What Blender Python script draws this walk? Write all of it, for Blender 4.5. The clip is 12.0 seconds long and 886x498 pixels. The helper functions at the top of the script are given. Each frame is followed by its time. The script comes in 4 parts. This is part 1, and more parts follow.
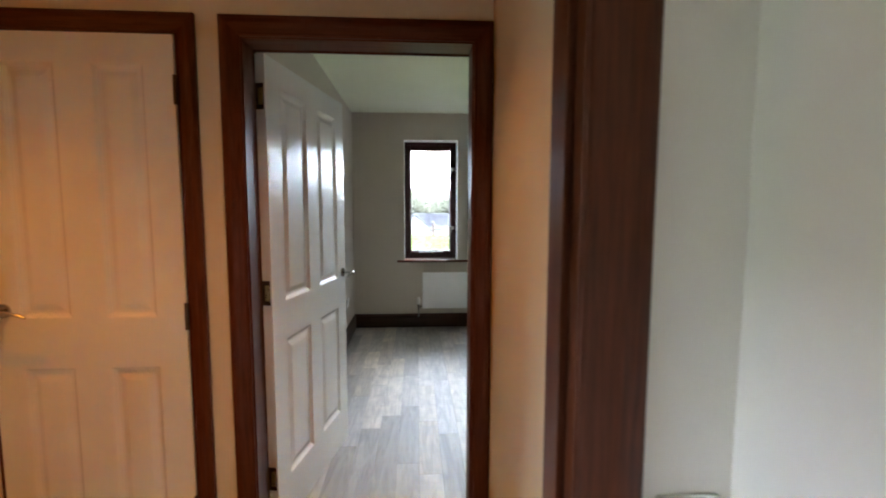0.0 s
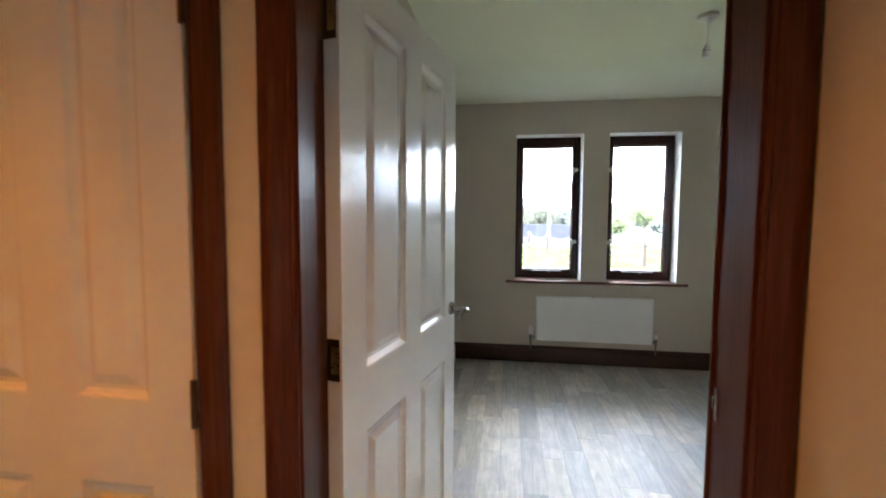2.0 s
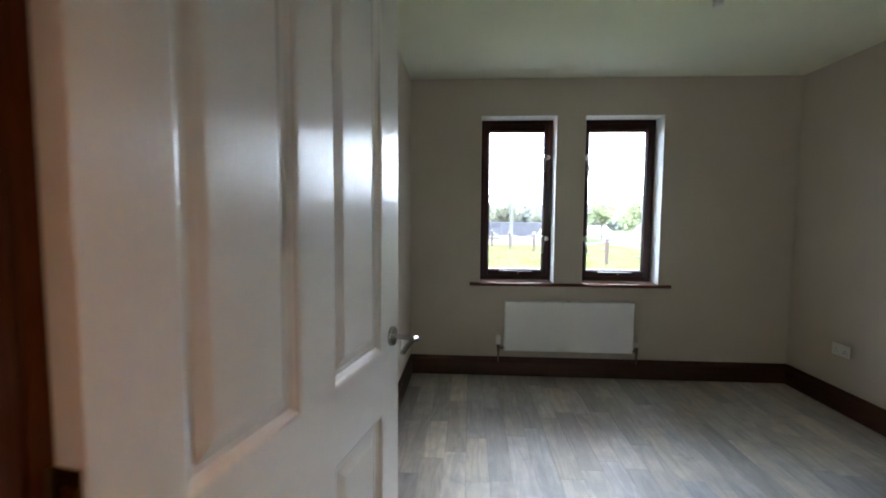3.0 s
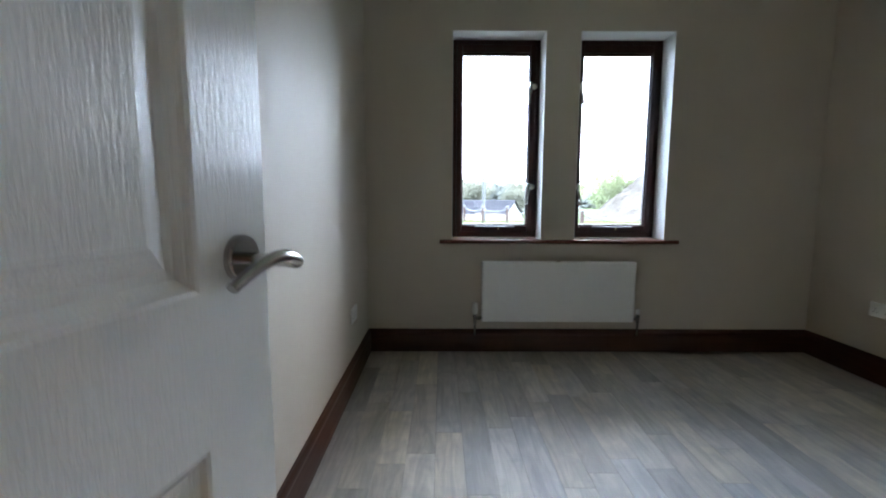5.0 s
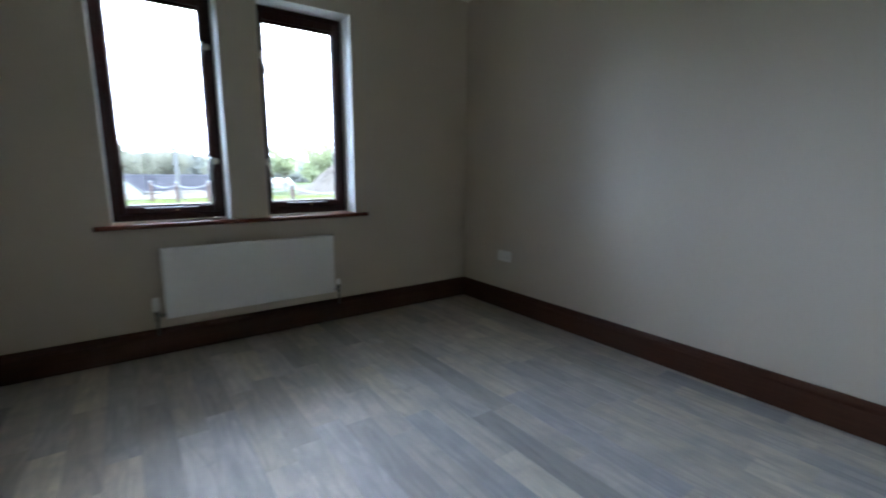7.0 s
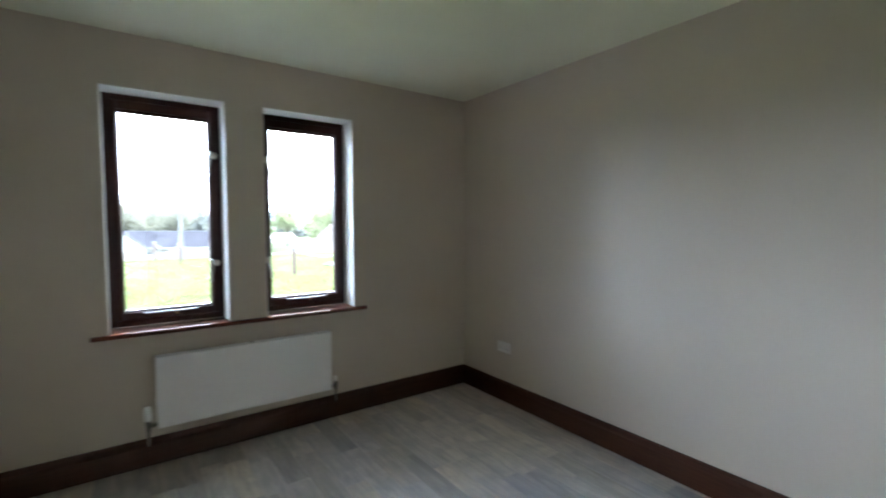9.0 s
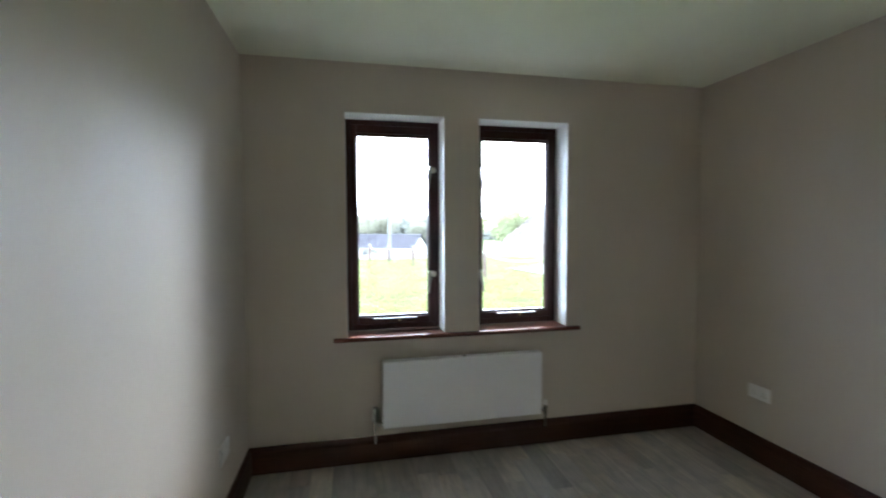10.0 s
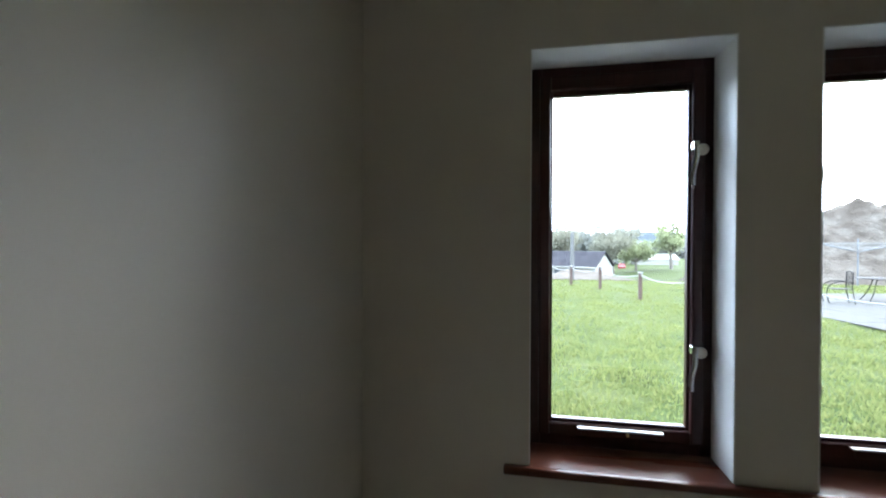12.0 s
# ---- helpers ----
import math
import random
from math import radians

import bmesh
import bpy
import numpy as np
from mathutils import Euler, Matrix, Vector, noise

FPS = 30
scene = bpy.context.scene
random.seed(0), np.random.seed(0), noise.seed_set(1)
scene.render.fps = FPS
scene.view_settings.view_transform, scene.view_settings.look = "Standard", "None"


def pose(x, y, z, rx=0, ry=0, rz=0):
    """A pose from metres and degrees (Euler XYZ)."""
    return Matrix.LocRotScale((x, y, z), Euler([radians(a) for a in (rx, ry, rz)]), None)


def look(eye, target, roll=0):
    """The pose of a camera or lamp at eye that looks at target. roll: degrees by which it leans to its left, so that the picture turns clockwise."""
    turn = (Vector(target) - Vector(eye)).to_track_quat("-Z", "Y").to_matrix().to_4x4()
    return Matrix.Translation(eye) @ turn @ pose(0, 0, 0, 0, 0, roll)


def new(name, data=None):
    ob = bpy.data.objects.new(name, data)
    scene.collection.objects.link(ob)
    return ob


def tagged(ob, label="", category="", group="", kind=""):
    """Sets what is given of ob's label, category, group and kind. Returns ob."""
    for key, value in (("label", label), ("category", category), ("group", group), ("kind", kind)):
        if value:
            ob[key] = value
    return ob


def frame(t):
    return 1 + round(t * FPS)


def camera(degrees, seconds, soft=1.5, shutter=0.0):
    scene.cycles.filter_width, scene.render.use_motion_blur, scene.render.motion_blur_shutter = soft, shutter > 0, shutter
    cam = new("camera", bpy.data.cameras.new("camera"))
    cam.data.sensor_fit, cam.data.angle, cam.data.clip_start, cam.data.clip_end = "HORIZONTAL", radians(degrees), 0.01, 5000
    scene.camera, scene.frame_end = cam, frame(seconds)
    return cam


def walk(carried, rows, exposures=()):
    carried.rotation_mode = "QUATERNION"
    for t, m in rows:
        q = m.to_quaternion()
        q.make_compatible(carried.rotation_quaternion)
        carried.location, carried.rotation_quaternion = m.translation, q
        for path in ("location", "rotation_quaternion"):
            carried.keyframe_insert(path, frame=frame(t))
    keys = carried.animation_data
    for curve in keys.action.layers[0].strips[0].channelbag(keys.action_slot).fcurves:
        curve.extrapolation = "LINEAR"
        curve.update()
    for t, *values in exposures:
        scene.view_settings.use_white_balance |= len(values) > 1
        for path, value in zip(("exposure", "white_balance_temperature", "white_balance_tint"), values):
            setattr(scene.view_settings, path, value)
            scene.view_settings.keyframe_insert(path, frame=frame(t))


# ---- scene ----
cam = camera(90.1, 12.0, 1.9, 0.4)
PATH = [
    (0, (0.268, 0.156, 1.388), (0.388, 2.144, 1.207), 0.1),
    (0.5, (0.201, 0.271, 1.393), (0.157, 2.262, 1.206), 0.2),
    (1, (0.171, 0.491, 1.397), (-0.061, 2.471, 1.237), 0.1),
    (1.5, (0.12, 0.742, 1.388), (-0.19, 2.712, 1.247), 0.3),
    (2, (0.059, 0.997, 1.376), (-0.229, 2.972, 1.24), 0.3),
    (2.5, (0.056, 1.266, 1.367), (-0.115, 3.252, 1.208), 0.3),
    (3, (0.045, 1.573, 1.339), (-0.076, 3.564, 1.195), 0.4),
    (3.2, (0.050, 1.682, 1.334), (-0.053, 3.674, 1.19), 0.4),
    (4.8, (0.022, 2.200, 1.12), (0.071, 4.188, 0.908), 0.4),
    (5, (0.062, 2.241, 1.089), (0.067, 4.226, 0.854), 0.2),
    (5.5, (0.085, 2.251, 1.042), (-0.011, 4.229, 0.759), 0.2),
    (6, (0.146, 2.270, 1.03), (0.191, 4.243, 0.714), 0.2),
    (6.5, (0.125, 2.279, 1.01), (0.745, 4.156, 0.703), 0.0),
    (7, (0.196, 2.218, 1.1), (1.347, 3.816, 0.755), 0.2),
    (7.2, (0.245, 2.195, 1.122), (1.498, 3.72, 0.769), 0.0),
    (8.8, (0.25, 2.205, 1.385), (1.533, 3.732, 1.255), 0.0),
    (9, (0.223, 2.227, 1.405), (1.386, 3.849, 1.295), -0.1),
    (9.5, (0.164, 2.301, 1.42), (0.99, 4.12, 1.338), -0.3),
    (10, (0.14, 2.52, 1.465), (0.56, 4.473, 1.372), -0.2),
    (10.5, (0.11, 2.741, 1.49), (0.19, 4.737, 1.426), -0.1),
    (11, (0.118, 3.07, 1.502), (-0.015, 5.065, 1.497), 0.1),
    (11.5, (0.12, 3.404, 1.51), (-0.236, 5.372, 1.511), 0.2),
    (12, (0.117, 3.788, 1.525), (-0.254, 5.753, 1.505), 0.2),
]
# the phone's auto exposure on the way: seconds, stops, kelvin, tint
EXPOSURES = [(0, 4.22, 6950, 10), (1.5, 4.36, 6950, 10), (2.3, 4.24, 6950, 10), (3.0, 3.94, 6850, 10), (4.8, 3.72, 6500, 10), (7.2, 3.44, 6250, 10), (8.8, 4.10, 6600, 10), (10, 4.06, 6650, 10), (10.5, 3.87, 6700, 10), (11.5, 3.37, 6700, 9), (12, 3.12, 6700, 9)]
walk(cam, [(t, look(eye, target, roll)) for t, eye, target, roll in PATH], EXPOSURES)

# ---- world and light ----
world = bpy.data.worlds.new("world")
scene.world = world
world.use_nodes = True
wn, wl = world.node_tree.nodes, world.node_tree.links
sky = wn.new("ShaderNodeTexSky")
sky.sky_type, sky.sun_disc = "NISHITA", False
sky.sun_elevation, sky.sun_rotation = radians(42), radians(35)
sky.air_density, sky.dust_density, sky.ozone_density = 1.0, 6.0, 1.0
cloud = wn.new("ShaderNodeMix")
cloud.data_type = "RGBA"
cloud.inputs["Factor"].default_value = 0.65
cloud.inputs["B"].default_value = (18.2, 22.7, 31.0, 1)  # the even white of the overcast
wl.new(sky.outputs["Color"], cloud.inputs["A"])
wl.new(cloud.outputs["Result"], wn["Background"].inputs["Color"])
wn["Background"].inputs["Strength"].default_value = 0.158

sun = new("sun", bpy.data.lights.new("sun", "SUN"))
sun.data.energy, sun.data.angle, sun.data.color = 0.6, radians(14), (1.0, 0.96, 0.9)
sun.matrix_world = look((0, 0, 20), (-7, -2, 8))

# warm recessed lamps of the hall ceiling
CEIL = 2.463
HALL_LAMPS = [(-1.02, 1.14, 1.02), (0.0, 1.36, 0.76)]
for lx, ly, power in HALL_LAMPS:
    lamp = new("hall_lamp", bpy.data.lights.new("hall_lamp", "SPOT"))
    lamp.data.energy, lamp.data.color = 3.2 * power, (1.0, 0.355, 0.045)
    lamp.data.spot_size, lamp.data.spot_blend, lamp.data.shadow_soft_size = radians(88), 1.0, 0.03
    lamp.matrix_world = look((lx, ly, CEIL - 0.012), (lx, ly + 0.001, 0))


# ---- materials ----
def shader(name, base=(0.8, 0.8, 0.8), rough=0.5, metal=0.0):
    m = bpy.data.materials.new(name)
    m.use_nodes = True
    b = m.node_tree.nodes["Principled BSDF"]
    b.inputs["Base Color"].default_value = (*base, 1)
    b.inputs["Roughness"].default_value, b.inputs["Metallic"].default_value = rough, metal
    return m, m.node_tree.nodes, m.node_tree.links, b


def coords(n, l, scale=(1, 1, 1), turn=(0, 0, 0)):
    tc, mp = n.new("ShaderNodeTexCoord"), n.new("ShaderNodeMapping")
    mp.inputs["Scale"].default_value, mp.inputs["Rotation"].default_value = scale, turn
    l.new(tc.outputs["Object"], mp.inputs["Vector"])
    return mp.outputs["Vector"]


def noisy(n, l, vec, scale, detail=4.0, rough=0.55, warp=0.0):
    t = n.new("ShaderNodeTexNoise")
    t.inputs["Scale"].default_value, t.inputs["Detail"].default_value = scale, detail
    t.inputs["Roughness"].default_value, t.inputs["Distortion"].default_value = rough, warp
    l.new(vec, t.inputs["Vector"])
    return t.outputs["Fac"]


def ramp(n, l, fac, stops):
    r = n.new("ShaderNodeValToRGB")
    el = r.color_ramp.elements
    while len(el) < len(stops):
        el.new(0.5)
    for e, (p, c) in zip(el, stops):
        e.position, e.color = p, (*c, 1)
    l.new(fac, r.inputs["Fac"])
    return r.outputs["Color"]


def grey(n, l, fac, lo, hi, a=0.3, b=0.7):
    m = n.new("ShaderNodeMapRange")
    for k, v in zip(("From Min", "From Max", "To Min", "To Max"), (a, b, lo, hi)):
        m.inputs[k].default_value = v
    l.new(fac, m.inputs["Value"])
    return m.outputs["Result"]


def mixed(n, l, a, b, fac, mode="MIX"):
    m = n.new("ShaderNodeMix")
    m.data_type, m.blend_type = "RGBA", mode
    for k, v in (("Factor", fac), ("A", a), ("B", b)):
        if isinstance(v, (int, float)):
            m.inputs[k].default_value = v
        elif isinstance(v, tuple):
            m.inputs[k].default_value = (*v, 1)
        else:
            l.new(v, m.inputs[k])
    return m.outputs["Result"]


def bumped(n, l, b, height, strength, dist, also=None):
    u = n.new("ShaderNodeBump")
    u.inputs["Strength"].default_value, u.inputs["Distance"].default_value = strength, dist
    l.new(height, u.inputs["Height"])
    if also:
        l.new(also, u.inputs["Normal"])
    l.new(u.outputs["Normal"], b.inputs["Normal"])
    return u.outputs["Normal"]


def paint(name, base, rough, roller=0.12, vary=0.03):
    """Emulsion on plaster: faint roller stipple, slow waves and scuffs."""
    m, n, l, b = shader(name, base, rough)
    v = coords(n, l)
    slow = noisy(n, l, v, 1.3, 3)
    dark, light = tuple(c * (1 - vary) for c in base), tuple(min(1, c * (1 + vary)) for c in base)
    l.new(ramp(n, l, slow, [(0.3, dark), (0.7, light)]), b.inputs["Base Color"])
    l.new(grey(n, l, noisy(n, l, v, 4.0, 3), rough - 0.06, rough + 0.06), b.inputs["Roughness"])
    wave = bumped(n, l, b, noisy(n, l, v, 2.2, 2), 0.10, 0.02)
    bumped(n, l, b, noisy(n, l, v, 420, 2), roller, 0.001, wave)
    return m


def timber(name, dark, light, rough, axis="z", coat=0.0):
    """Stained hardwood with its grain along one axis."""
    m, n, l, b = shader(name, light, rough)
    sc = {"x": (2.2, 45, 45), "y": (45, 2.2, 45), "z": (45, 45, 2.2)}[axis]
    v = coords(n, l, sc)
    fine = noisy(n, l, v, 3.0, 6, 0.65, 0.4)
    wide = noisy(n, l, coords(n, l, tuple(s * 0.16 for s in sc)), 2.0, 3, 0.5, 1.2)
    col = ramp(n, l, fine, [(0.32, dark), (0.68, light)])
    mid = tuple((a + c) / 2 for a, c in zip(dark, light))
    l.new(mixed(n, l, col, mid, grey(n, l, wide, 0.0, 0.6)), b.inputs["Base Color"])
    l.new(grey(n, l, wide, rough - 0.05, rough + 0.1), b.inputs["Roughness"])
    b.inputs["Specular IOR Level"].default_value = 0.2
    b.inputs["Coat Weight"].default_value, b.inputs["Coat Roughness"].default_value = coat, 0.18
    bumped(n, l, b, fine, 0.18, 0.0008)
    return m


def moulded_door(name):
    """White gloss over a skin pressed with upright wood grain."""
    m, n, l, b = shader(name, (0.77, 0.77, 0.74), 0.17)
    v = coords(n, l, (1, 1, 0.10))
    grain = noisy(n, l, v, 330, 4, 0.65, 0.5)
    soft = noisy(n, l, coords(n, l, (1, 1, 0.22)), 120, 3, 0.55, 0.8)
    l.new(ramp(n, l, noisy(n, l, coords(n, l), 2.5, 3), [(0.3, (0.74, 0.74, 0.71)), (0.7, (0.80, 0.80, 0.77))]), b.inputs["Base Color"])
    l.new(grey(n, l, soft, 0.15, 0.24), b.inputs["Roughness"])
    b.inputs["Specular IOR Level"].default_value = 0.5
    first = bumped(n, l, b, grain, 0.75, 0.0010)
    bumped(n, l, b, soft, 0.4, 0.0013, first)
    return m


def vinyl(name):
    """Printed oak planks, grey to beige, each plank its own tone."""
    m, n, l, b = shader(name, (0.3, 0.27, 0.24), 0.36)
    info = n.new("ShaderNodeObjectInfo")
    tone = ramp(n, l, info.outputs["Random"], [(0.0, (0.27, 0.262, 0.256)), (0.15, (0.47, 0.43, 0.37)), (0.3, (0.34, 0.335, 0.345)), (0.45, (0.52, 0.48, 0.415)),
                                              (0.58, (0.285, 0.28, 0.288)), (0.7, (0.41, 0.365, 0.31)), (0.85, (0.36, 0.352, 0.365)), (1.0, (0.56, 0.52, 0.455))])
    tc, shift = n.new("ShaderNodeTexCoord"), n.new("ShaderNodeVectorMath")
    shift.operation = "MULTIPLY_ADD"
    l.new(info.outputs["Random"], shift.inputs[0])
    shift.inputs[1].default_value = (17.0, 31.0, 0.0)
    l.new(tc.outputs["Object"], shift.inputs[2])
    mp = n.new("ShaderNodeMapping")
    mp.inputs["Scale"].default_value = (13, 1.6, 1)
    l.new(shift.outputs["Vector"], mp.inputs["Vector"])
    grain = noisy(n, l, mp.outputs["Vector"], 1.6, 6, 0.60, 1.4)
    blotch = noisy(n, l, shift.outputs["Vector"], 7.0, 3, 0.55, 0.6)
    col = mixed(n, l, tone, (0.94, 0.94, 0.94), 1.0, "MULTIPLY")
    col = mixed(n, l, col, mixed(n, l, tone, (1.32, 1.30, 1.26), 1.0, "MULTIPLY"), grey(n, l, grain, 0.0, 1.0, 0.33, 0.62))
    col = mixed(n, l, col, (0.31, 0.31, 0.315), grey(n, l, blotch, 0.0, 0.6, 0.42, 0.75))
    l.new(col, b.inputs["Base Color"])
    l.new(grey(n, l, grain, 0.58, 0.48), b.inputs["Roughness"])
    b.inputs["Specular IOR Level"].default_value = 0.4
    bumped(n, l, b, grain, 0.12, 0.0008)
    return m


def plain(name, base, rough, metal=0.0, grain=60, bump=0.05, vary=0.06):
    m, n, l, b = shader(name, base, rough, metal)
    v = coords(n, l)
    f = noisy(n, l, v, grain, 4)
    l.new(ramp(n, l, noisy(n, l, v, grain * 0.12, 3), [(0.3, tuple(c * (1 - vary) for c in base)), (0.7, tuple(min(1, c * (1 + vary)) for c in base))]), b.inputs["Base Color"])
    l.new(grey(n, l, f, max(0.03, rough - 0.05), min(1, rough + 0.05)), b.inputs["Roughness"])
    bumped(n, l, b, f, bump, 0.001)
    return m


def patchy(name, stops, scale, rough=0.9, bump=0.4, dist=0.02, second=8.0, deep=0.6):
    """Natural ground, stone, bark or leaf: colours in patches at two scales."""
    m, n, l, b = shader(name, stops[0][1], rough)
    v = coords(n, l)
    big, small = noisy(n, l, v, scale, 4, 0.6, 0.5), noisy(n, l, v, scale * second, 5, 0.65)
    col = ramp(n, l, big, stops)
    l.new(mixed(n, l, col, mixed(n, l, col, (deep, deep, deep), 1.0, "MULTIPLY"), grey(n, l, small, 1.0, 0.0, 0.35, 0.65)), b.inputs["Base Color"])
    bumped(n, l, b, small, bump, dist)
    b.inputs["Specular IOR Level"].default_value = 0.03
    return m


def leafy(name, a, c):
    m, n, l, b = shader(name, a, 0.7)
    geo = n.new("ShaderNodeNewGeometry")
    l.new(ramp(n, l, geo.outputs["Random Per Island"], [(0.0, a), (1.0, c)]), b.inputs["Base Color"])
    b.inputs["Specular IOR Level"].default_value = 0.03
    thin, mix = n.new("ShaderNodeBsdfTranslucent"), n.new("ShaderNodeMixShader")
    l.new(b.inputs["Base Color"].links[0].from_socket, thin.inputs["Color"])
    mix.inputs["Fac"].default_value = 0.5
    l.new(b.outputs[0], mix.inputs[1])
    l.new(thin.outputs[0], mix.inputs[2])
    l.new(mix.outputs[0], n["Material Output"].inputs["Surface"])
    return m


M_WALL = paint("wall_emulsion_taupe", (0.540, 0.485, 0.402), 0.58)
M_HALL = paint("hall_emulsion_magnolia", (0.68, 0.575, 0.41), 0.60)
M_SIDE = paint("first_room_emulsion_white", (0.82, 0.76, 0.68), 0.6)
M_REVEAL = paint("reveal_emulsion_white", (0.78, 0.78, 0.76), 0.55)
# white ceiling paint, tinted yellow-green for the light bounced off the lawn
M_CEIL = paint("ceiling_white_lawn_bounce", (0.77, 0.79, 0.63), 0.75, 0.2)
M_TRIM_Z = timber("mahogany_upright", (0.050, 0.0125, 0.0055), (0.122, 0.031, 0.012), 0.44, "z", 0.06)
M_TRIM_X = timber("mahogany_along_x", (0.050, 0.0125, 0.0055), (0.122, 0.031, 0.012), 0.44, "x", 0.06)
M_TRIM_Y = timber("mahogany_along_y", (0.050, 0.0125, 0.0055), (0.122, 0.031, 0.012), 0.44, "y", 0.06)
M_SKIRT_X = timber("skirting_along_x", (0.030, 0.011, 0.006), (0.072, 0.026, 0.012), 0.40, "x", 0.2)
M_SKIRT_Y = timber("skirting_along_y", (0.030, 0.011, 0.006), (0.072, 0.026, 0.012), 0.40, "y", 0.2)
M_SILL = timber("sill_mahogany", (0.070, 0.020, 0.011), (0.150, 0.046, 0.025), 0.30, "x", 0.3)
M_FRAME = timber("window_rosewood", (0.022, 0.007, 0.006), (0.05, 0.014, 0.011), 0.33, "z", 0.2)
M_DOOR = moulded_door("door_white_gloss")
M_FLOOR = vinyl("oak_vinyl")
M_SUB = plain("floor_base", (0.10, 0.095, 0.09), 0.8)
M_STEEL = plain("brushed_steel", (0.44, 0.425, 0.40), 0.22, 1.0, 150, 0.04)
M_CHROME = plain("chrome", (0.45, 0.45, 0.44), 0.16, 1.0, 80, 0.02)
M_VENT = plain("vent_metal", (0.32, 0.32, 0.32), 0.34, 1.0, 120, 0.04)
M_CREAM = plain("cream_enamel", (0.62, 0.57, 0.46), 0.3)
M_BRASS = plain("aged_brass", (0.62, 0.46, 0.22), 0.3, 1.0, 90, 0.04)
M_HINGE = plain("hinge_bronze", (0.11, 0.075, 0.05), 0.38, 0.9, 120, 0.05)
M_WHITE = plain("white_enamel", (0.84, 0.85, 0.85), 0.28, 0.0, 260, 0.02, 0.01)
M_PLASTIC = plain("white_plastic", (0.78, 0.77, 0.74), 0.35, 0.0, 90, 0.03, 0.02)
M_DARK = plain("dark_slot", (0.02, 0.02, 0.02), 0.6)


def glass():
    """Clear pane: mostly open to light, with a thin mirror on top."""
    m = bpy.data.materials.new("pane_glass")
    m.use_nodes = True
    n, l = m.node_tree.nodes, m.node_tree.links
    n.remove(n["Principled BSDF"])
    clear, gloss, mix, fr = n.new("ShaderNodeBsdfTransparent"), n.new("ShaderNodeBsdfGlossy"), n.new("ShaderNodeMixShader"), n.new("ShaderNodeFresnel")
    clear.inputs["Color"].default_value = (0.92, 0.94, 0.93, 1)
    gloss.inputs["Roughness"].default_value, fr.inputs["IOR"].default_value = 0.02, 1.45
    l.new(fr.outputs["Fac"], mix.inputs["Fac"])
    l.new(clear.outputs[0], mix.inputs[1])
    l.new(gloss.outputs[0], mix.inputs[2])
    l.new(mix.outputs[0], n["Material Output"].inputs["Surface"])
    return m


M_GLASS = glass()


# ---- mesh tools ----
def thing(name, at=(0, 0, 0), turn=0.0, **tags):
    ob = new(name)
    ob.matrix_world = pose(*at, 0, 0, turn)
    ob.empty_display_size = 0.1
    return tagged(ob, **tags)


def part(name, bm, material, parent=None, label="", smooth=False):
    me = bpy.data.meshes.new(name)
    bmesh.ops.recalc_face_normals(bm, faces=bm.faces)
    bm.to_mesh(me)
    bm.free()
    me.materials.append(material)
    if smooth:
        me.polygons.foreach_set("use_smooth", [True] * len(me.polygons))
        me.set_sharp_from_angle(angle=radians(40))
    ob = new(name, me)
    if parent:
        ob.parent = parent
    return tagged(ob, label=label)


def solid(name, bm, material, label, category, kind="structure", smooth=False, group=""):
    return tagged(part(name, bm, material, None, label, smooth), category=category, kind=kind, group=group)


def box(x0, x1, y0, y1, z0, z1, bevel=0.0, seg=2, bm=None):
    bm = bm or bmesh.new()
    made = bmesh.ops.create_cube(bm, size=1.0, matrix=Matrix.LocRotScale(((x0 + x1) / 2, (y0 + y1) / 2, (z0 + z1) / 2), None, (x1 - x0, y1 - y0, z1 - z0)))
    if bevel:
        edges = list({e for v in made["verts"] for e in v.link_edges})
        bmesh.ops.bevel(bm, geom=edges, offset=bevel, segments=seg, affect="EDGES", profile=0.5)
    return bm


def lathe(profile, seg=24, m=None, bm=None):
    """Turned shape: (radius, height) pairs round z."""
    bm = bm or bmesh.new()
    rings = []
    for r, h in profile:
        ring = []
        for k in range(seg):
            a = 2 * math.pi * k / seg
            p = Vector((r * math.cos(a), r * math.sin(a), h))
            ring.append(bm.verts.new(m @ p if m else p))
        rings.append(ring)
    for a, b in zip(rings, rings[1:]):
        for k in range(seg):
            bm.faces.new((a[k], a[(k + 1) % seg], b[(k + 1) % seg], b[k]))
    bm.faces.new(rings[0])
    bm.faces.new(rings[-1])
    return bm


def tube(points, radii, seg=10, flat=1.0, bm=None, up=(0, 0, 1)):
    """A swept rod; flat squeezes its section along the up side."""
    bm = bm or bmesh.new()
    pts = [Vector(p) for p in points]
    if isinstance(radii, (int, float)):
        radii = [radii] * len(pts)
    rings = []
    for i, p in enumerate(pts):
        d = (pts[min(i + 1, len(pts) - 1)] - pts[max(i - 1, 0)]).normalized()
        u = Vector(up) if abs(d.dot(Vector(up))) < 0.95 else Vector((1, 0, 0))
        s = d.cross(u).normalized()
        u = s.cross(d).normalized()
        rings.append([bm.verts.new(p + radii[i] * (math.cos(2 * math.pi * k / seg) * s + flat * math.sin(2 * math.pi * k / seg) * u)) for k in range(seg)])
    for a, b in zip(rings, rings[1:]):
        for k in range(seg):
            bm.faces.new((a[k], a[(k + 1) % seg], b[(k + 1) % seg], b[k]))
    bm.faces.new(rings[0])
    bm.faces.new(rings[-1])
    return bm


def bent(a, b, c, steps=10):
    """Points along a quadratic bend."""
    a, b, c = Vector(a), Vector(b), Vector(c)
    return [(1 - t) ** 2 * a + 2 * t * (1 - t) * b + t * t * c for t in (k / steps for k in range(steps + 1))]


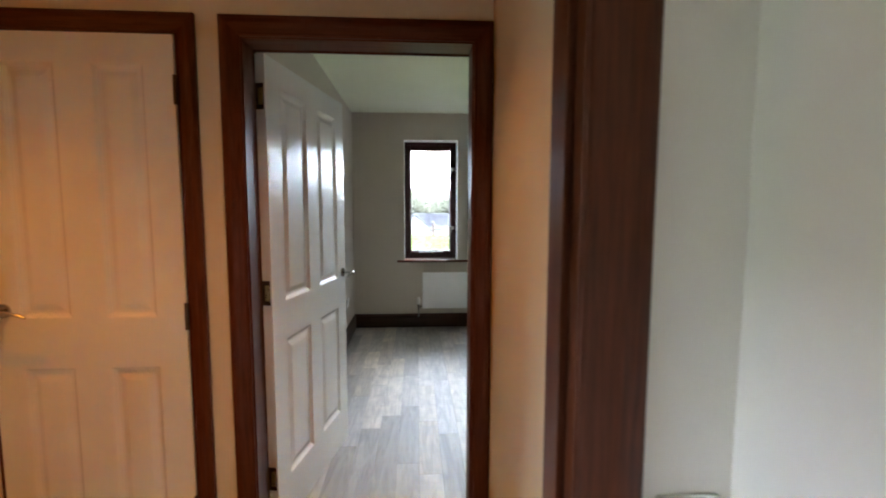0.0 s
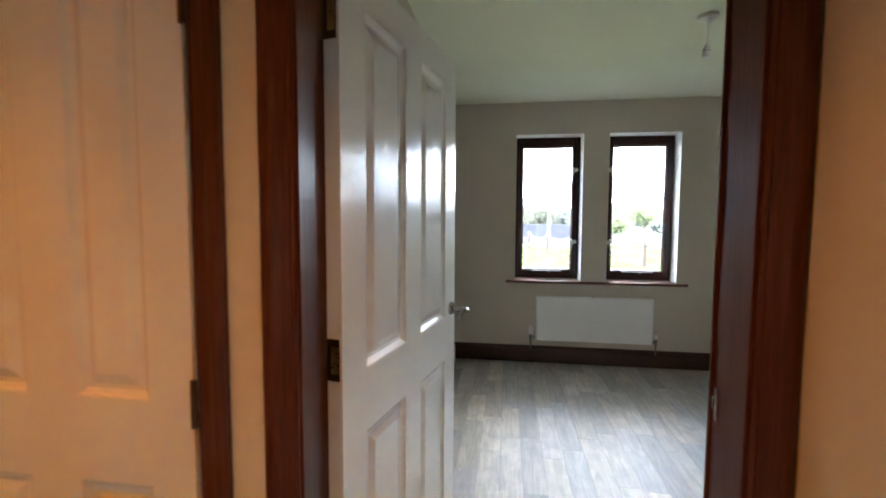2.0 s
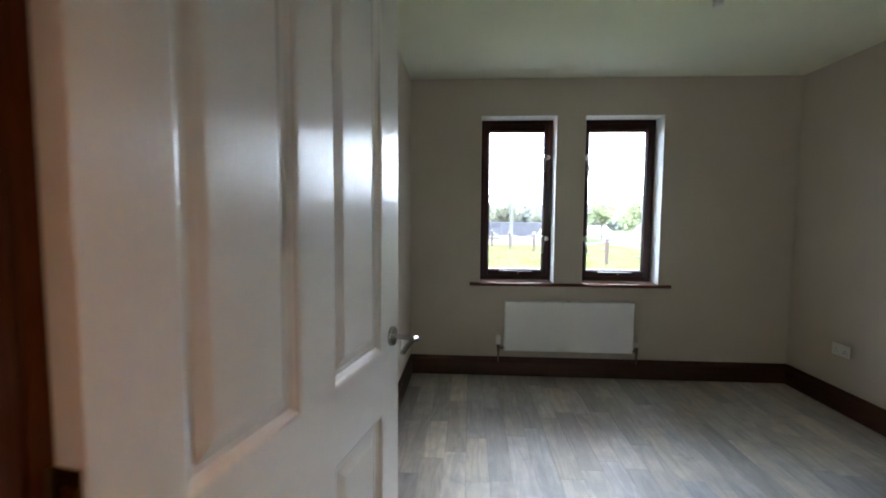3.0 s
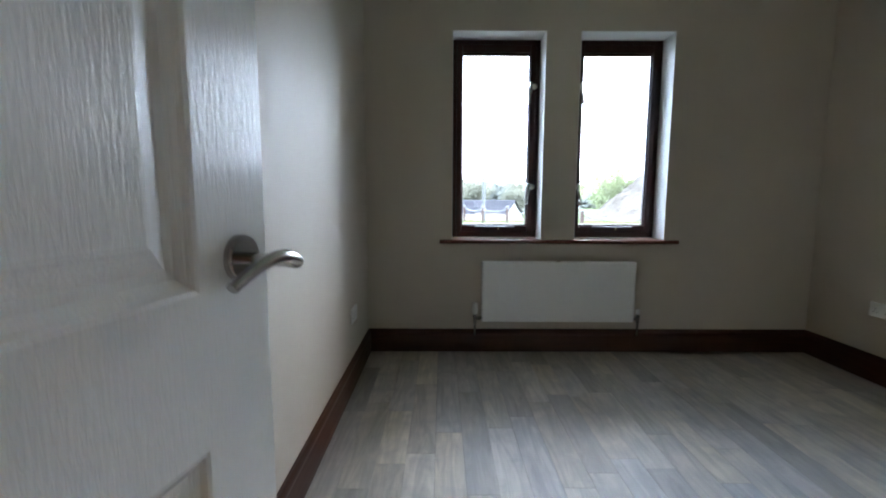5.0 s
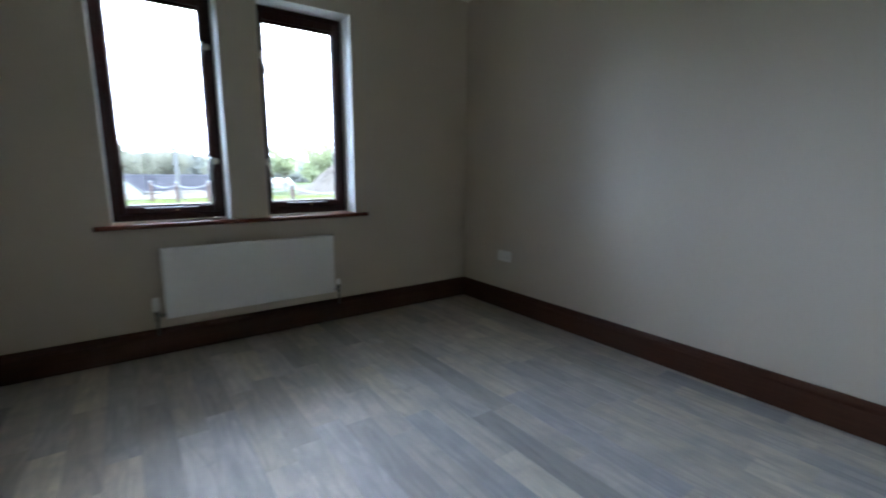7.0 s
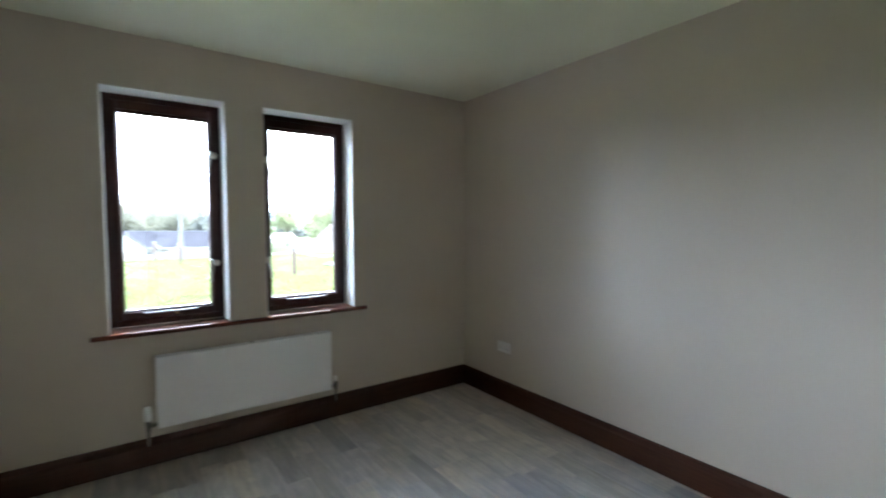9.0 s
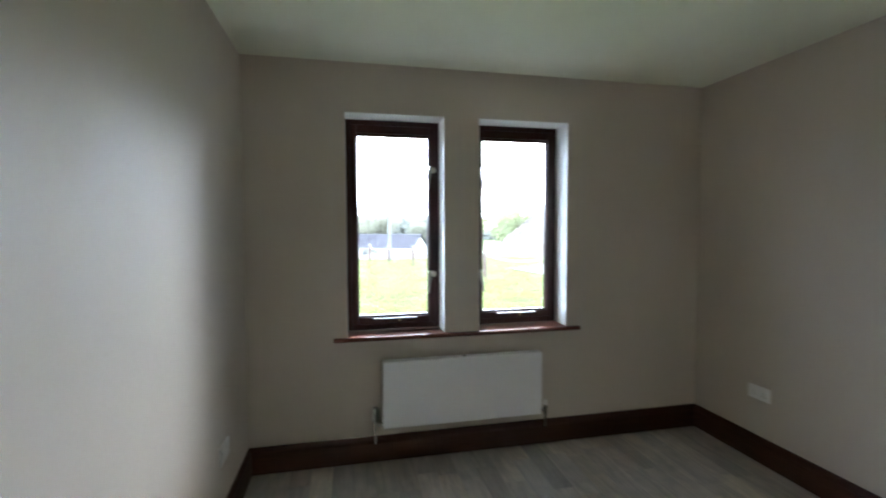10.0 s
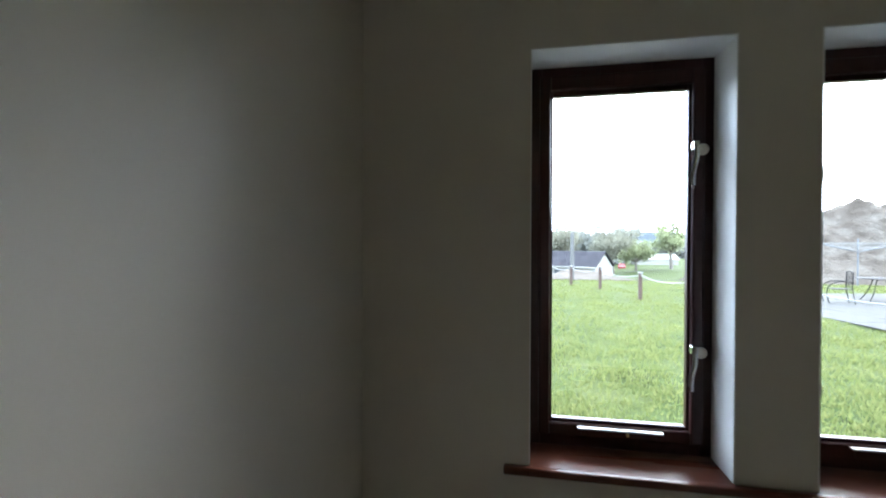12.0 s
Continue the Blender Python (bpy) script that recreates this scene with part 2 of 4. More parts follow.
def pierced(axis, u0, u1, z0, z1, w0, w1, holes):
    """A wall of thickness w0..w1 with openings (u0, u1, z0, z1) right through it. axis: the way it runs, x or y."""
    us = sorted({u0, u1, *(h[0] for h in holes), *(h[1] for h in holes)})
    zs = sorted({z0, z1, *(h[2] for h in holes), *(h[3] for h in holes)})
    us, zs = [u for u in us if u0 <= u <= u1], [z for z in zs if z0 <= z <= z1]
    full = lambda i, j: 0 <= i < len(us) - 1 and 0 <= j < len(zs) - 1 and not any(
        h[0] < (us[i] + us[i + 1]) / 2 < h[1] and h[2] < (zs[j] + zs[j + 1]) / 2 < h[3] for h in holes)
    bm, seen = bmesh.new(), {}

    def v(u, w, z):
        key = (u, w, z)
        if key not in seen:
            seen[key] = bm.verts.new((u, w, z) if axis == "x" else (w, u, z))
        return seen[key]

    for i in range(len(us) - 1):
        for j in range(len(zs) - 1):
            if not full(i, j):
                continue
            a, b, c, d = us[i], us[i + 1], zs[j], zs[j + 1]
            for w in (w0, w1):
                bm.faces.new((v(a, w, c), v(b, w, c), v(b, w, d), v(a, w, d)))
            for on, p, q in ((full(i - 1, j), (a, c), (a, d)), (full(i + 1, j), (b, c), (b, d)), (full(i, j - 1), (a, c), (b, c)), (full(i, j + 1), (a, d), (b, d))):
                if not on:
                    bm.faces.new((v(p[0], w0, p[1]), v(q[0], w0, q[1]), v(q[0], w1, q[1]), v(p[0], w1, p[1])))
    return bm


def run(profile, a, b, out):
    """A moulding of the section (out, up) from a to b on the floor plan, out being the way it stands off the wall."""
    bm = bmesh.new()
    a, b, out = Vector((*a, 0)), Vector((*b, 0)), Vector((*out, 0))
    ends = [[bm.verts.new(p + out * o + Vector((0, 0, u))) for o, u in profile] for p in (a, b)]
    k = len(profile)
    for i in range(k):
        bm.faces.new((ends[0][i], ends[0][(i + 1) % k], ends[1][(i + 1) % k], ends[1][i]))
    bm.faces.new(ends[0])
    bm.faces.new(ends[1])
    return bm


# ---- plan ----
XL, XR, Y0, YW = -0.452, 2.635, 1.965, 5.275  # the empty room
HX0, HX1, HY0, HY1 = -1.262, 0.553, 0.806, 1.815  # the lobby
SX0, SX1, SY0, SY1 = -1.9, 0.694, -2.3, 0.702  # the first room, where the walk begins
DOOR = (-0.344, 0.474, 1.985)  # clear opening into the room
CUP = (-1.250, -0.573, 1.990)  # cupboard leaf
FIRST = (-0.360, 0.465, 1.985)  # opening between the first room and the lobby
WIN = [(0.128, 0.745), (0.969, 1.593)]
WZ0, WZ1 = 0.772, 2.168
LIN = 0.032

solid("wall_north", pierced("x", XL - 0.1, XR + 0.1, -0.3, CEIL, YW, YW + 0.32, [(a, b, WZ0, WZ1) for a, b in WIN]), M_WALL,
      "taupe emulsion wall with two narrow window openings", "wall")
solid("wall_west", box(XL - 0.1, XL, Y0, YW, 0, CEIL), M_WALL, "plain taupe emulsion wall beside the open door", "wall")
solid("wall_east", box(XR, XR + 0.1, Y0, YW, 0, CEIL), M_WALL, "plain taupe emulsion wall opposite the door", "wall")
CUT = [(DOOR[0] - LIN, DOOR[1] + LIN, 0, DOOR[2] + LIN), (CUP[0] + 0.004, CUP[1] - 0.004, 0, CUP[2] - 0.004)]
solid("wall_south", pierced("x", HX0 - 0.1, XR + 0.1, 0, CEIL, HY1 + 0.075, Y0, CUT), M_WALL, "taupe emulsion wall round the doorway", "wall")
solid("wall_hall_end", pierced("x", HX0 - 0.1, HX1 + 0.1, 0, CEIL, HY1, HY1 + 0.075, CUT), M_HALL, "magnolia hall wall with a doorway and a cupboard", "wall")
solid("wall_hall_west", box(HX0 - 0.1, HX0, HY0, HY1, 0, CEIL), M_HALL, "magnolia hall wall with a light switch", "wall")
solid("wall_hall_east", box(HX1, HX1 + 0.1, HY0, HY1, 0, CEIL), M_HALL, "plain magnolia hall wall", "wall")
FCUT = [(FIRST[0] - LIN, FIRST[1] + LIN, 0, FIRST[2] + LIN)]
MIDDLE = (SY1 + HY0) / 2
solid("wall_hall_south", pierced("x", SX0 - 0.1, SX1 + 0.1, 0, CEIL, MIDDLE, HY0, FCUT), M_HALL, "magnolia hall wall round an open doorway", "wall")
solid("wall_first_north", pierced("x", SX0 - 0.1, SX1 + 0.1, 0, CEIL, SY1, MIDDLE, FCUT), M_SIDE, "white wall round an open doorway", "wall")
solid("wall_first_east", box(SX1, SX1 + 0.1, SY0, SY1, 0, CEIL), M_SIDE, "plain white wall", "wall")
# opening added out of view, sized and placed to let daylight in
solid("wall_first_west", pierced("y", SY0, SY1, 0, CEIL, SX0 - 0.25, SX0, [(-0.40, 0.40, 0.1, 1.34)]), M_SIDE, "white wall with an unseen opening added for daylight", "wall")
solid("wall_first_south", box(SX0 - 0.1, SX1 + 0.1, SY0 - 0.25, SY0, 0, CEIL), M_SIDE, "plain white wall", "wall")
bm = box(HX0 - 0.1, HX0 - 0.02, Y0, 2.6, 0, CEIL)
box(HX0 - 0.02, XL - 0.1, 2.52, 2.6, 0, CEIL, bm=bm)
solid("wall_cupboard", bm, M_HALL, "plain cupboard walls behind the closed door", "wall")
solid("ceiling_room", box(XL - 0.1, XR + 0.1, Y0 - 0.07, YW + 0.32, CEIL, CEIL + 0.15), M_CEIL, "white emulsion ceiling of the room", "ceiling")
solid("ceiling_hall", box(HX0 - 0.1, SX1 + 0.1, MIDDLE, Y0 - 0.07, CEIL, CEIL + 0.15), M_CEIL, "white emulsion ceiling of the hall", "ceiling")
solid("ceiling_first", box(SX0 - 0.25, SX1 + 0.1, SY0 - 0.25, MIDDLE, CEIL, CEIL + 0.15), M_CEIL, "white emulsion ceiling of the first room", "ceiling")
solid("ceiling_cupboard", box(HX0 - 0.1, XL - 0.1, Y0 - 0.07, 2.6, CEIL, CEIL + 0.15), M_CEIL, "white cupboard ceiling", "ceiling")
bm = box(XL - 0.6, XR + 0.6, YW + 0.05, YW + 0.84, CEIL + 0.155, CEIL + 0.20)
box(XL - 0.6, XR + 0.6, YW + 0.322, YW + 0.815, CEIL + 0.03, CEIL + 0.045, bm=bm)
box(XL - 0.6, XR + 0.6, YW + 0.815, YW + 0.84, CEIL - 0.02, CEIL + 0.155, bm=bm)
solid("roof_eaves", bm, M_REVEAL, "plain white soffit and fascia under the roof edge", "eaves")
bm = box(SX0 - 0.25, SX1 + 0.1, SY0 - 0.25, MIDDLE, -0.25, -0.004)
box(HX0 - 0.1, HX1 + 0.1, MIDDLE, HY1 + 0.075, -0.25, -0.004, bm=bm)
box(HX0 - 0.1, XL - 0.1, HY1 + 0.075, 2.62, -0.25, -0.004, bm=bm)
box(XL - 0.1, XR + 0.1, HY1 + 0.075, YW + 0.30, -0.25, -0.004, bm=bm)
floor = solid("floor", bm, M_SUB, "grey oak plank vinyl floor", "floor")

# ---- skirting ----
OGEE = [(0, 0.004), (0.019, 0.004), (0.019, 0.112), (0.0165, 0.118), (0.0165, 0.124), (0.019, 0.130), (0.0175, 0.142), (0.012, 0.150), (0.009, 0.156), (0.007, 0.162), (0, 0.164)]
for a, b, out, mat, where in [
    ((XL, YW), (XR, YW), (0, -1), M_SKIRT_X, "under the windows"), ((XL, Y0), (XL, YW - 0.019), (1, 0), M_SKIRT_Y, "along the wall behind the door"),
    ((XR, Y0), (XR, YW - 0.019), (-1, 0), M_SKIRT_Y, "along the far side wall"), ((DOOR[1] + 0.07, Y0), (XR - 0.019, Y0), (0, 1), M_SKIRT_X, "beside the doorway"),
    ((HX1, HY0 + 0.02), (HX1, HY1 - 0.02), (-1, 0), M_SKIRT_Y, "in the hall corner"), ((HX0, HY0), (HX0, HY1 - 0.016), (1, 0), M_SKIRT_Y, "below the light switch"),
    ((CUP[1] + 0.078, HY1), (DOOR[0] - 0.078, HY1), (0, -1), M_SKIRT_X, "between the two door frames"), ((HX0 + 0.02, HY0), (FIRST[0] - 0.08, HY0), (0, 1), M_SKIRT_X, "opposite the cupboard door"),
    ((SX1, SY0), (SX1, SY1), (-1, 0), M_SKIRT_Y, "in the first room"), ((FIRST[1] + 0.099, SY1), (SX1 - 0.02, SY1), (0, -1), M_SKIRT_X, "below the first room's switch"),
]:
    solid("baseboard", run(OGEE, a, b, out), mat, "dark mahogany skirting board " + where, "skirting", smooth=True)


# ---- door frames ----
def casing_profile(w, d=0.018):
    return [(0, 0), (w, 0), (w, d * 0.75), (w - 0.006, d), (w * 0.62, d), (w * 0.55, d * 0.8), (w * 0.3, d * 0.72), (w * 0.16, d * 0.5), (0.006, d * 0.62), (0, d * 0.4)]


def casing(name, axis, face, side, u_in, sign, z0, z1, w, mat, parent, head=None):
    """An architrave upright (or, with head, the piece across the top) mitred where the two meet."""
    bm = bmesh.new()
    rows = []
    for end in (0, 1):
        row = []
        for o, d in casing_profile(w):
            if head is None:
                u, z = u_in + sign * o, (z0 if end == 0 else z1 + o)
            else:
                z, u = z1 + o, (head[0] - o * head[2] if end == 0 else head[1] + o * head[3])
            p = face + side * d
            row.append(bm.verts.new((u, p, z) if axis == "x" else (p, u, z)))
        rows.append(row)
    k = len(rows[0])
    for i in range(k):
        bm.faces.new((rows[0][i], rows[0][(i + 1) % k], rows[1][(i + 1) % k], rows[1][i]))
    bm.faces.new(rows[0])
    bm.faces.new(rows[1])
    return part(name, bm, mat, parent, smooth=True)


def frame_round(label, axis, u0, u1, top, w0, w1, faces, stop, wide=(0.07, 0.07)):
    """Lining, stops and architraves of a doorway between w0 and w1. stop: from, to across the lining."""
    f = thing("door_frame", label=label, category="door frame", kind="structure")
    across = M_TRIM_X if axis == "x" else M_TRIM_Y

    def bx(a, b, c, d, e, g, bev=0.002):
        return box(a, b, c, d, e, g, bev) if axis == "x" else box(c, d, a, b, e, g, bev)

    for a, b in ((u0 - LIN + 0.001, u0 - 0.012), (u1 + 0.012, u1 + LIN - 0.001)):
        part("jamb", bx(a, b, w0, w1, 0, top + 0.012), M_TRIM_Z, f)
    part("head", bx(u0 - LIN + 0.001, u1 + LIN - 0.001, w0, w1, top + 0.012, top + LIN - 0.001), across, f)
    if stop:
        part("stop", bx(u0 - 0.012, u0, *stop, 0, top), M_TRIM_Z, f)
        part("stop", bx(u1, u1 + 0.012, *stop, 0, top), M_TRIM_Z, f)
        part("stop", bx(u0 - 0.012, u1 + 0.012, *stop, top, top + 0.012), across, f)
    for (face, side), w in zip(faces, wide):
        casing("architrave", axis, face, side, u0 - 0.006, -1, 0, top + 0.006, w, M_TRIM_Z, f)
        casing("architrave", axis, face, side, u1 + 0.006, 1, 0, top + 0.006, w, M_TRIM_Z, f)
        casing("architrave_head", axis, face, side, 0, 0, 0, top + 0.006, w, across, f, (u0 - 0.006, u1 + 0.006, 1, 1))
    return f


frame_round("dark mahogany lining and architrave round the room doorway", "x", DOOR[0], DOOR[1], DOOR[2], HY1, Y0, [(HY1, -1), (Y0, 1)], (HY1 - 0.001, 1.922))
frame_round("dark mahogany lining and architrave round the first doorway", "x", FIRST[0], FIRST[1], FIRST[2], SY1, HY0, [(SY1, -1), (HY0, 1)], (0.742, HY0 + 0.001), (0.092, 0.07))
cup = thing("door_frame", label="dark mahogany architrave round the closed cupboard door", category="door frame", kind="structure")
casing("architrave", "x", HY1, -1, CUP[1] + 0.003, 1, 0, CUP[2] + 0.003, 0.068, M_TRIM_Z, cup)
casing("architrave_head", "x", HY1, -1, 0, 0, 0, CUP[2] + 0.003, 0.07, M_TRIM_X, cup, (HX0 + 0.001, CUP[1] + 0.003, 0, 0.97))
part("scribe", box(HX0 + 0.001, CUP[0] - 0.003, HY1 - 0.018, HY1, 0, CUP[2] + 0.003), M_TRIM_Z, cup)


# ---- doors ----
def leaf_mesh(w, h, t, stile, mid, rows):
    """A four-panel moulded leaf: x along its width from the hinge, y its thickness (0 to t), z up."""
    pw = (w - 2 * stile - mid) / 2
    xs = [0, stile, stile + pw, stile + pw + mid, w - stile, w]
    zs = [0, rows[0][0], rows[0][1], rows[1][0], rows[1][1], h]
    bm = bmesh.new()
    steps = [(0, 0), (0.005, 0.0015), (0.009, 0.0065), (0.018, 0.0120), (0.028, 0.0125), (0.050, 0.0042), (0.054, 0.0036)]
    for y, s in ((0, 1), (t, -1)):
        for i in range(5):
            for j in range(5):
                a, b, c, d = xs[i], xs[i + 1], zs[j], zs[j + 1]
                if i in (1, 3) and j in (1, 3):
                    rings = [[bm.verts.new((p, y + s * dep, q)) for p, q in ((a + o, c + o), (b - o, c + o), (b - o, d - o), (a + o, d - o))] for o, dep in steps]
                    for r1, r2 in zip(rings, rings[1:]):
                        for k in range(4):
                            bm.faces.new((r1[k], r1[(k + 1) % 4], r2[(k + 1) % 4], r2[k]))
                    bm.faces.new(rings[-1])
                else:
                    bm.faces.new([bm.verts.new((p, y, q)) for p, q in ((a, c), (b, c), (b, d), (a, d))])
    for a, b in (((0, 0), (w, 0)), ((w, 0), (w, h)), ((w, h), (0, h)), ((0, h), (0, 0))):
        bm.faces.new([bm.verts.new((p[0], y, p[1])) for p, y in ((a, 0), (b, 0), (b, t), (a, t))])
    bmesh.ops.remove_doubles(bm, verts=bm.verts, dist=0.0002)
    return bm


def lever_handle(parent, x, z, y, out, way, reach=1.0):
    """A lever on a round rose. out: the side it stands off; way: the side its lever points to."""
    h = part("door_handle", lathe([(0.001, 0), (0.026, 0), (0.026, 0.006), (0.0245, 0.009), (0.012, 0.009), (0.001, 0.009)], 28,
             Matrix.Translation((x, y, z)) @ Matrix.Rotation(radians(90) * -out, 4, "X")), M_STEEL, parent, "brushed steel lever on a round rose", True)
    pts = [(x, y + out * 0.008, z), (x, y + out * 0.054, z - 0.001), (x + way * 0.003, y + out * 0.067, z - 0.001)]
    pts += bent((x + way * 0.010, y + out * 0.073, z), (x + way * reach * 0.054, y + out * 0.084, z + 0.024), (x + way * reach * 0.108, y + out * 0.070, z - 0.010), 12)
    part("lever", tube(pts, [0.0085, 0.0085, 0.009] + [0.0092 - 0.00025 * k for k in range(13)], 12, 0.8), M_STEEL, h, "", True)
    return h


def hinge(parent, x, y, z, out):
    k = part("hinge", box(x - 0.004, x + 0.030, y - 0.0015, y + 0.0015, z - 0.05, z + 0.05, 0.0006), M_HINGE, parent, "dark bronze butt hinge")
    part("knuckle", lathe([(0.001, -0.05), (0.006, -0.05), (0.006, 0.05), (0.001, 0.05)], 12, Matrix.Translation((x, y + out * 0.005, z))), M_HINGE, k, "", True)
    return k


LEAF_W, LEAF_H, LEAF_T, OPEN = 0.838, 1.975, 0.040, 78.9
door = thing("door_1", (DOOR[0] - 0.009, Y0 - 0.004, 0.007), OPEN, label="open white four-panel moulded door with pressed grain", category="door", kind="structure")
leaf = part("leaf", leaf_mesh(LEAF_W, LEAF_H, LEAF_T, 0.112, 0.116, [(0.205, 0.824), (0.986, 1.872)]), M_DOOR, door)
leaf.location = (0, -LEAF_T, 0)
lever_handle(door, LEAF_W - 0.051, 1.014, -LEAF_T, -1, -1)
lever_handle(door, LEAF_W - 0.051, 1.014, 0.0, 1, -1)
for z in (0.25, 1.04, 1.815):
    plate = part("hinge", box(-0.0024, -0.0004, -0.034, 0.0, z - 0.05, z + 0.05, 0.0005), M_HINGE, door, "dark bronze butt hinge")
    part("knuckle", lathe([(0.001, z - 0.05), (0.006, z - 0.05), (0.006, z + 0.05), (0.001, z + 0.05)], 12, Matrix.Translation((-0.004, 0.005, 0))), M_HINGE, plate, "", True)
    part("wear_plate", box(-0.0036, -0.0022, -0.030, -0.012, z - 0.032, z + 0.032, 0.0004), M_BRASS, plate, "worn bright hinge leaf")
part("latch_plate", box(LEAF_W + 0.0002, LEAF_W + 0.0018, -0.032, -0.008, 0.94, 1.07, 0.0005), M_STEEL, door)

W2 = CUP[1] - CUP[0]
door2 = thing("door_2", (CUP[0], HY1 - 0.017, 0.010), 0, label="closed white four-panel moulded cupboard door", category="door", kind="structure")
part("leaf", leaf_mesh(W2, CUP[2] - 0.013, 0.035, 0.100, 0.118, [(0.195, 0.800), (0.982, 1.880)]), M_DOOR, door2)
lever_handle(door2, 0.047, 1.012, 0.0, -1, 1, 1.22)
for z in (0.24, 0.985, 1.79):
    kn = part("hinge", lathe([(0.001, z - 0.05), (0.0065, z - 0.05), (0.0065, z + 0.05), (0.001, z + 0.05)], 12, Matrix.Translation((W2 + 0.003, -0.003, 0))), M_HINGE, door2, "dark bronze butt hinge", True)

# strike plate on the right jamb
st = thing("strike_plate", (DOOR[1] + 0.012, 1.945, 1.0), label="small steel strike plate let into the door jamb", category="strike plate")
part("plate", box(-0.0018, 0.0, -0.012, 0.012, -0.035, 0.035, 0.0005), M_STEEL, st)
part("lip", box(-0.004, 0.0, 0.012, 0.019, -0.014, 0.014, 0.0008), M_STEEL, st)


# ---- windows ----
FY = YW + 0.165  # inner face of the window frames


def window(name, x0, x1, handle_side, label):
    w = thing(name, ((x0 + x1) / 2, FY, WZ0 + 0.026), label=label, category="window", kind="structure")
    hw, hgt = (x1 - x0) / 2, WZ1 - WZ0 - 0.026

    def ring(a, b, lo, hi, wid, y0, y1, nm, mat, bev, bottom=None):
        fr = part(nm, box(a, a + wid, y0, y1, lo, hi, bev), mat, w)
        part("stile", box(b - wid, b, y0, y1, lo, hi, bev), mat, fr)
        part("top_rail", box(a + wid, b - wid, y0, y1, hi - wid - 0.012, hi, bev), mat, fr)
        part("bottom_rail", box(a + wid, b - wid, y0, y1, lo, lo + (bottom or wid), bev), mat, fr)
        return fr

    ring(-hw + 0.001, hw - 0.001, 0.0005, hgt - 0.001, 0.040, 0.0, 0.070, "window_frame", M_FRAME, 0.003, 0.046)
    ring(-hw + 0.034, hw - 0.034, 0.040, hgt - 0.038, 0.039, -0.014, 0.050, "sash", M_FRAME, 0.006, 0.046)
    ring(-hw + 0.069, hw - 0.069, 0.084, hgt - 0.081, 0.013, 0.006, 0.034, "glazing_bead", M_FRAME, 0.004, 0.013)
    pane = part("pane", box(-hw + 0.076, hw - 0.076, 0.028, 0.032, 0.089, hgt - 0.085), M_GLASS, w)
    pane.visible_shadow = False
    s = handle_side
    for z in (0.362, 1.052):
        base = Matrix.Translation((s * (hw - 0.044), -0.014, z)) @ Matrix.Rotation(radians(90), 4, "X")
        h = part("window_handle", lathe([(0.001, 0), (0.0195, 0), (0.0195, 0.004), (0.015, 0.013), (0.008, 0.017), (0.001, 0.018)], 20, base), M_CREAM, w, "cream domed fastener base", True)
        x = s * (hw - (0.071 if s > 0 else 0.056))
        pts = bent((x, -0.036, z + 0.012), (x + s * 0.004, -0.044, z - 0.020), (x - s * 0.004, -0.046, z - 0.048), 5) + bent((x - s * 0.006, -0.046, z - 0.056), (x - s * 0.016, -0.048, z - 0.088), (x - s * 0.011, -0.042, z - 0.124), 6)
        part("lever", tube(pts, [0.0085] * 5 + [0.0080, 0.0078, 0.0080, 0.0084, 0.0090, 0.0094, 0.0096, 0.0090], 10, 0.6, None, (0, 1, 0)), M_CHROME, h, "polished chrome lever", True)
        part("boss", box(x - 0.009, x + 0.009, -0.043, -0.014, z - 0.004, z + 0.026, 0.004), M_CHROME, h)
        part("spindle", box(min(x, x + s * 0.03), max(x, x + s * 0.03), -0.028, -0.018, z - 0.005, z + 0.007, 0.002), M_CHROME, h)
    # trickle vent with its tilting canopy on the bottom rail
    vent = part("trickle_vent", box(-0.125, 0.125, -0.021, -0.014, 0.050, 0.078, 0.002), M_FRAME, w)
    bm = bmesh.new()
    sec = [(-0.014, 0.0815), (-0.031, 0.0810), (-0.035, 0.0785), (-0.033, 0.0750), (-0.014, 0.0762)]
    ends = [[bm.verts.new((x, y, z)) for y, z in sec] for x in (-0.138, 0.145)]
    for i in range(5):
        bm.faces.new((ends[0][i], ends[0][(i + 1) % 5], ends[1][(i + 1) % 5], ends[1][i]))
    bm.faces.new(ends[0])
    bm.faces.new(ends[1])
    part("canopy", bm, M_VENT, vent, "bright metal vent canopy")
    part("knob", lathe([(0.001, 0), (0.006, 0), (0.005, 0.008), (0.001, 0.008)], 12, Matrix.Translation((0.03, -0.021, 0.064)) @ Matrix.Rotation(radians(90), 4, "X")), M_BRASS, vent, "", True)
    return w


window("window_1", *WIN[0], 1, "narrow rosewood casement window with two chrome lever fasteners")
window("window_2", *WIN[1], -1, "narrow rosewood casement window beside its twin")
for a, b in WIN:
    bm = box(a, a + 0.004, YW - 0.001, FY, WZ0 + 0.026, WZ1)
    box(b - 0.004, b, YW - 0.001, FY, WZ0 + 0.026, WZ1, bm=bm)
    box(a + 0.004, b - 0.004, YW - 0.001, FY, WZ1 - 0.004, WZ1, bm=bm)
    solid("window_reveal", bm, M_REVEAL, "white painted plaster window reveal", "window reveal")

# one sill board for both windows, notched round the pier
bm = box(0.046, 1.685, YW - 0.034, YW - 0.0005, WZ0 - 0.001, WZ0 + 0.025, 0.007, 3)
for a, b in WIN:
    box(a + 0.0005, b - 0.0005, YW - 0.006, FY + 0.02, WZ0 + 0.0005, WZ0 + 0.0248, bm=bm)
solid("window_sill", bm, M_SILL, "long mahogany window board with a rounded nose", "window sill", smooth=True)

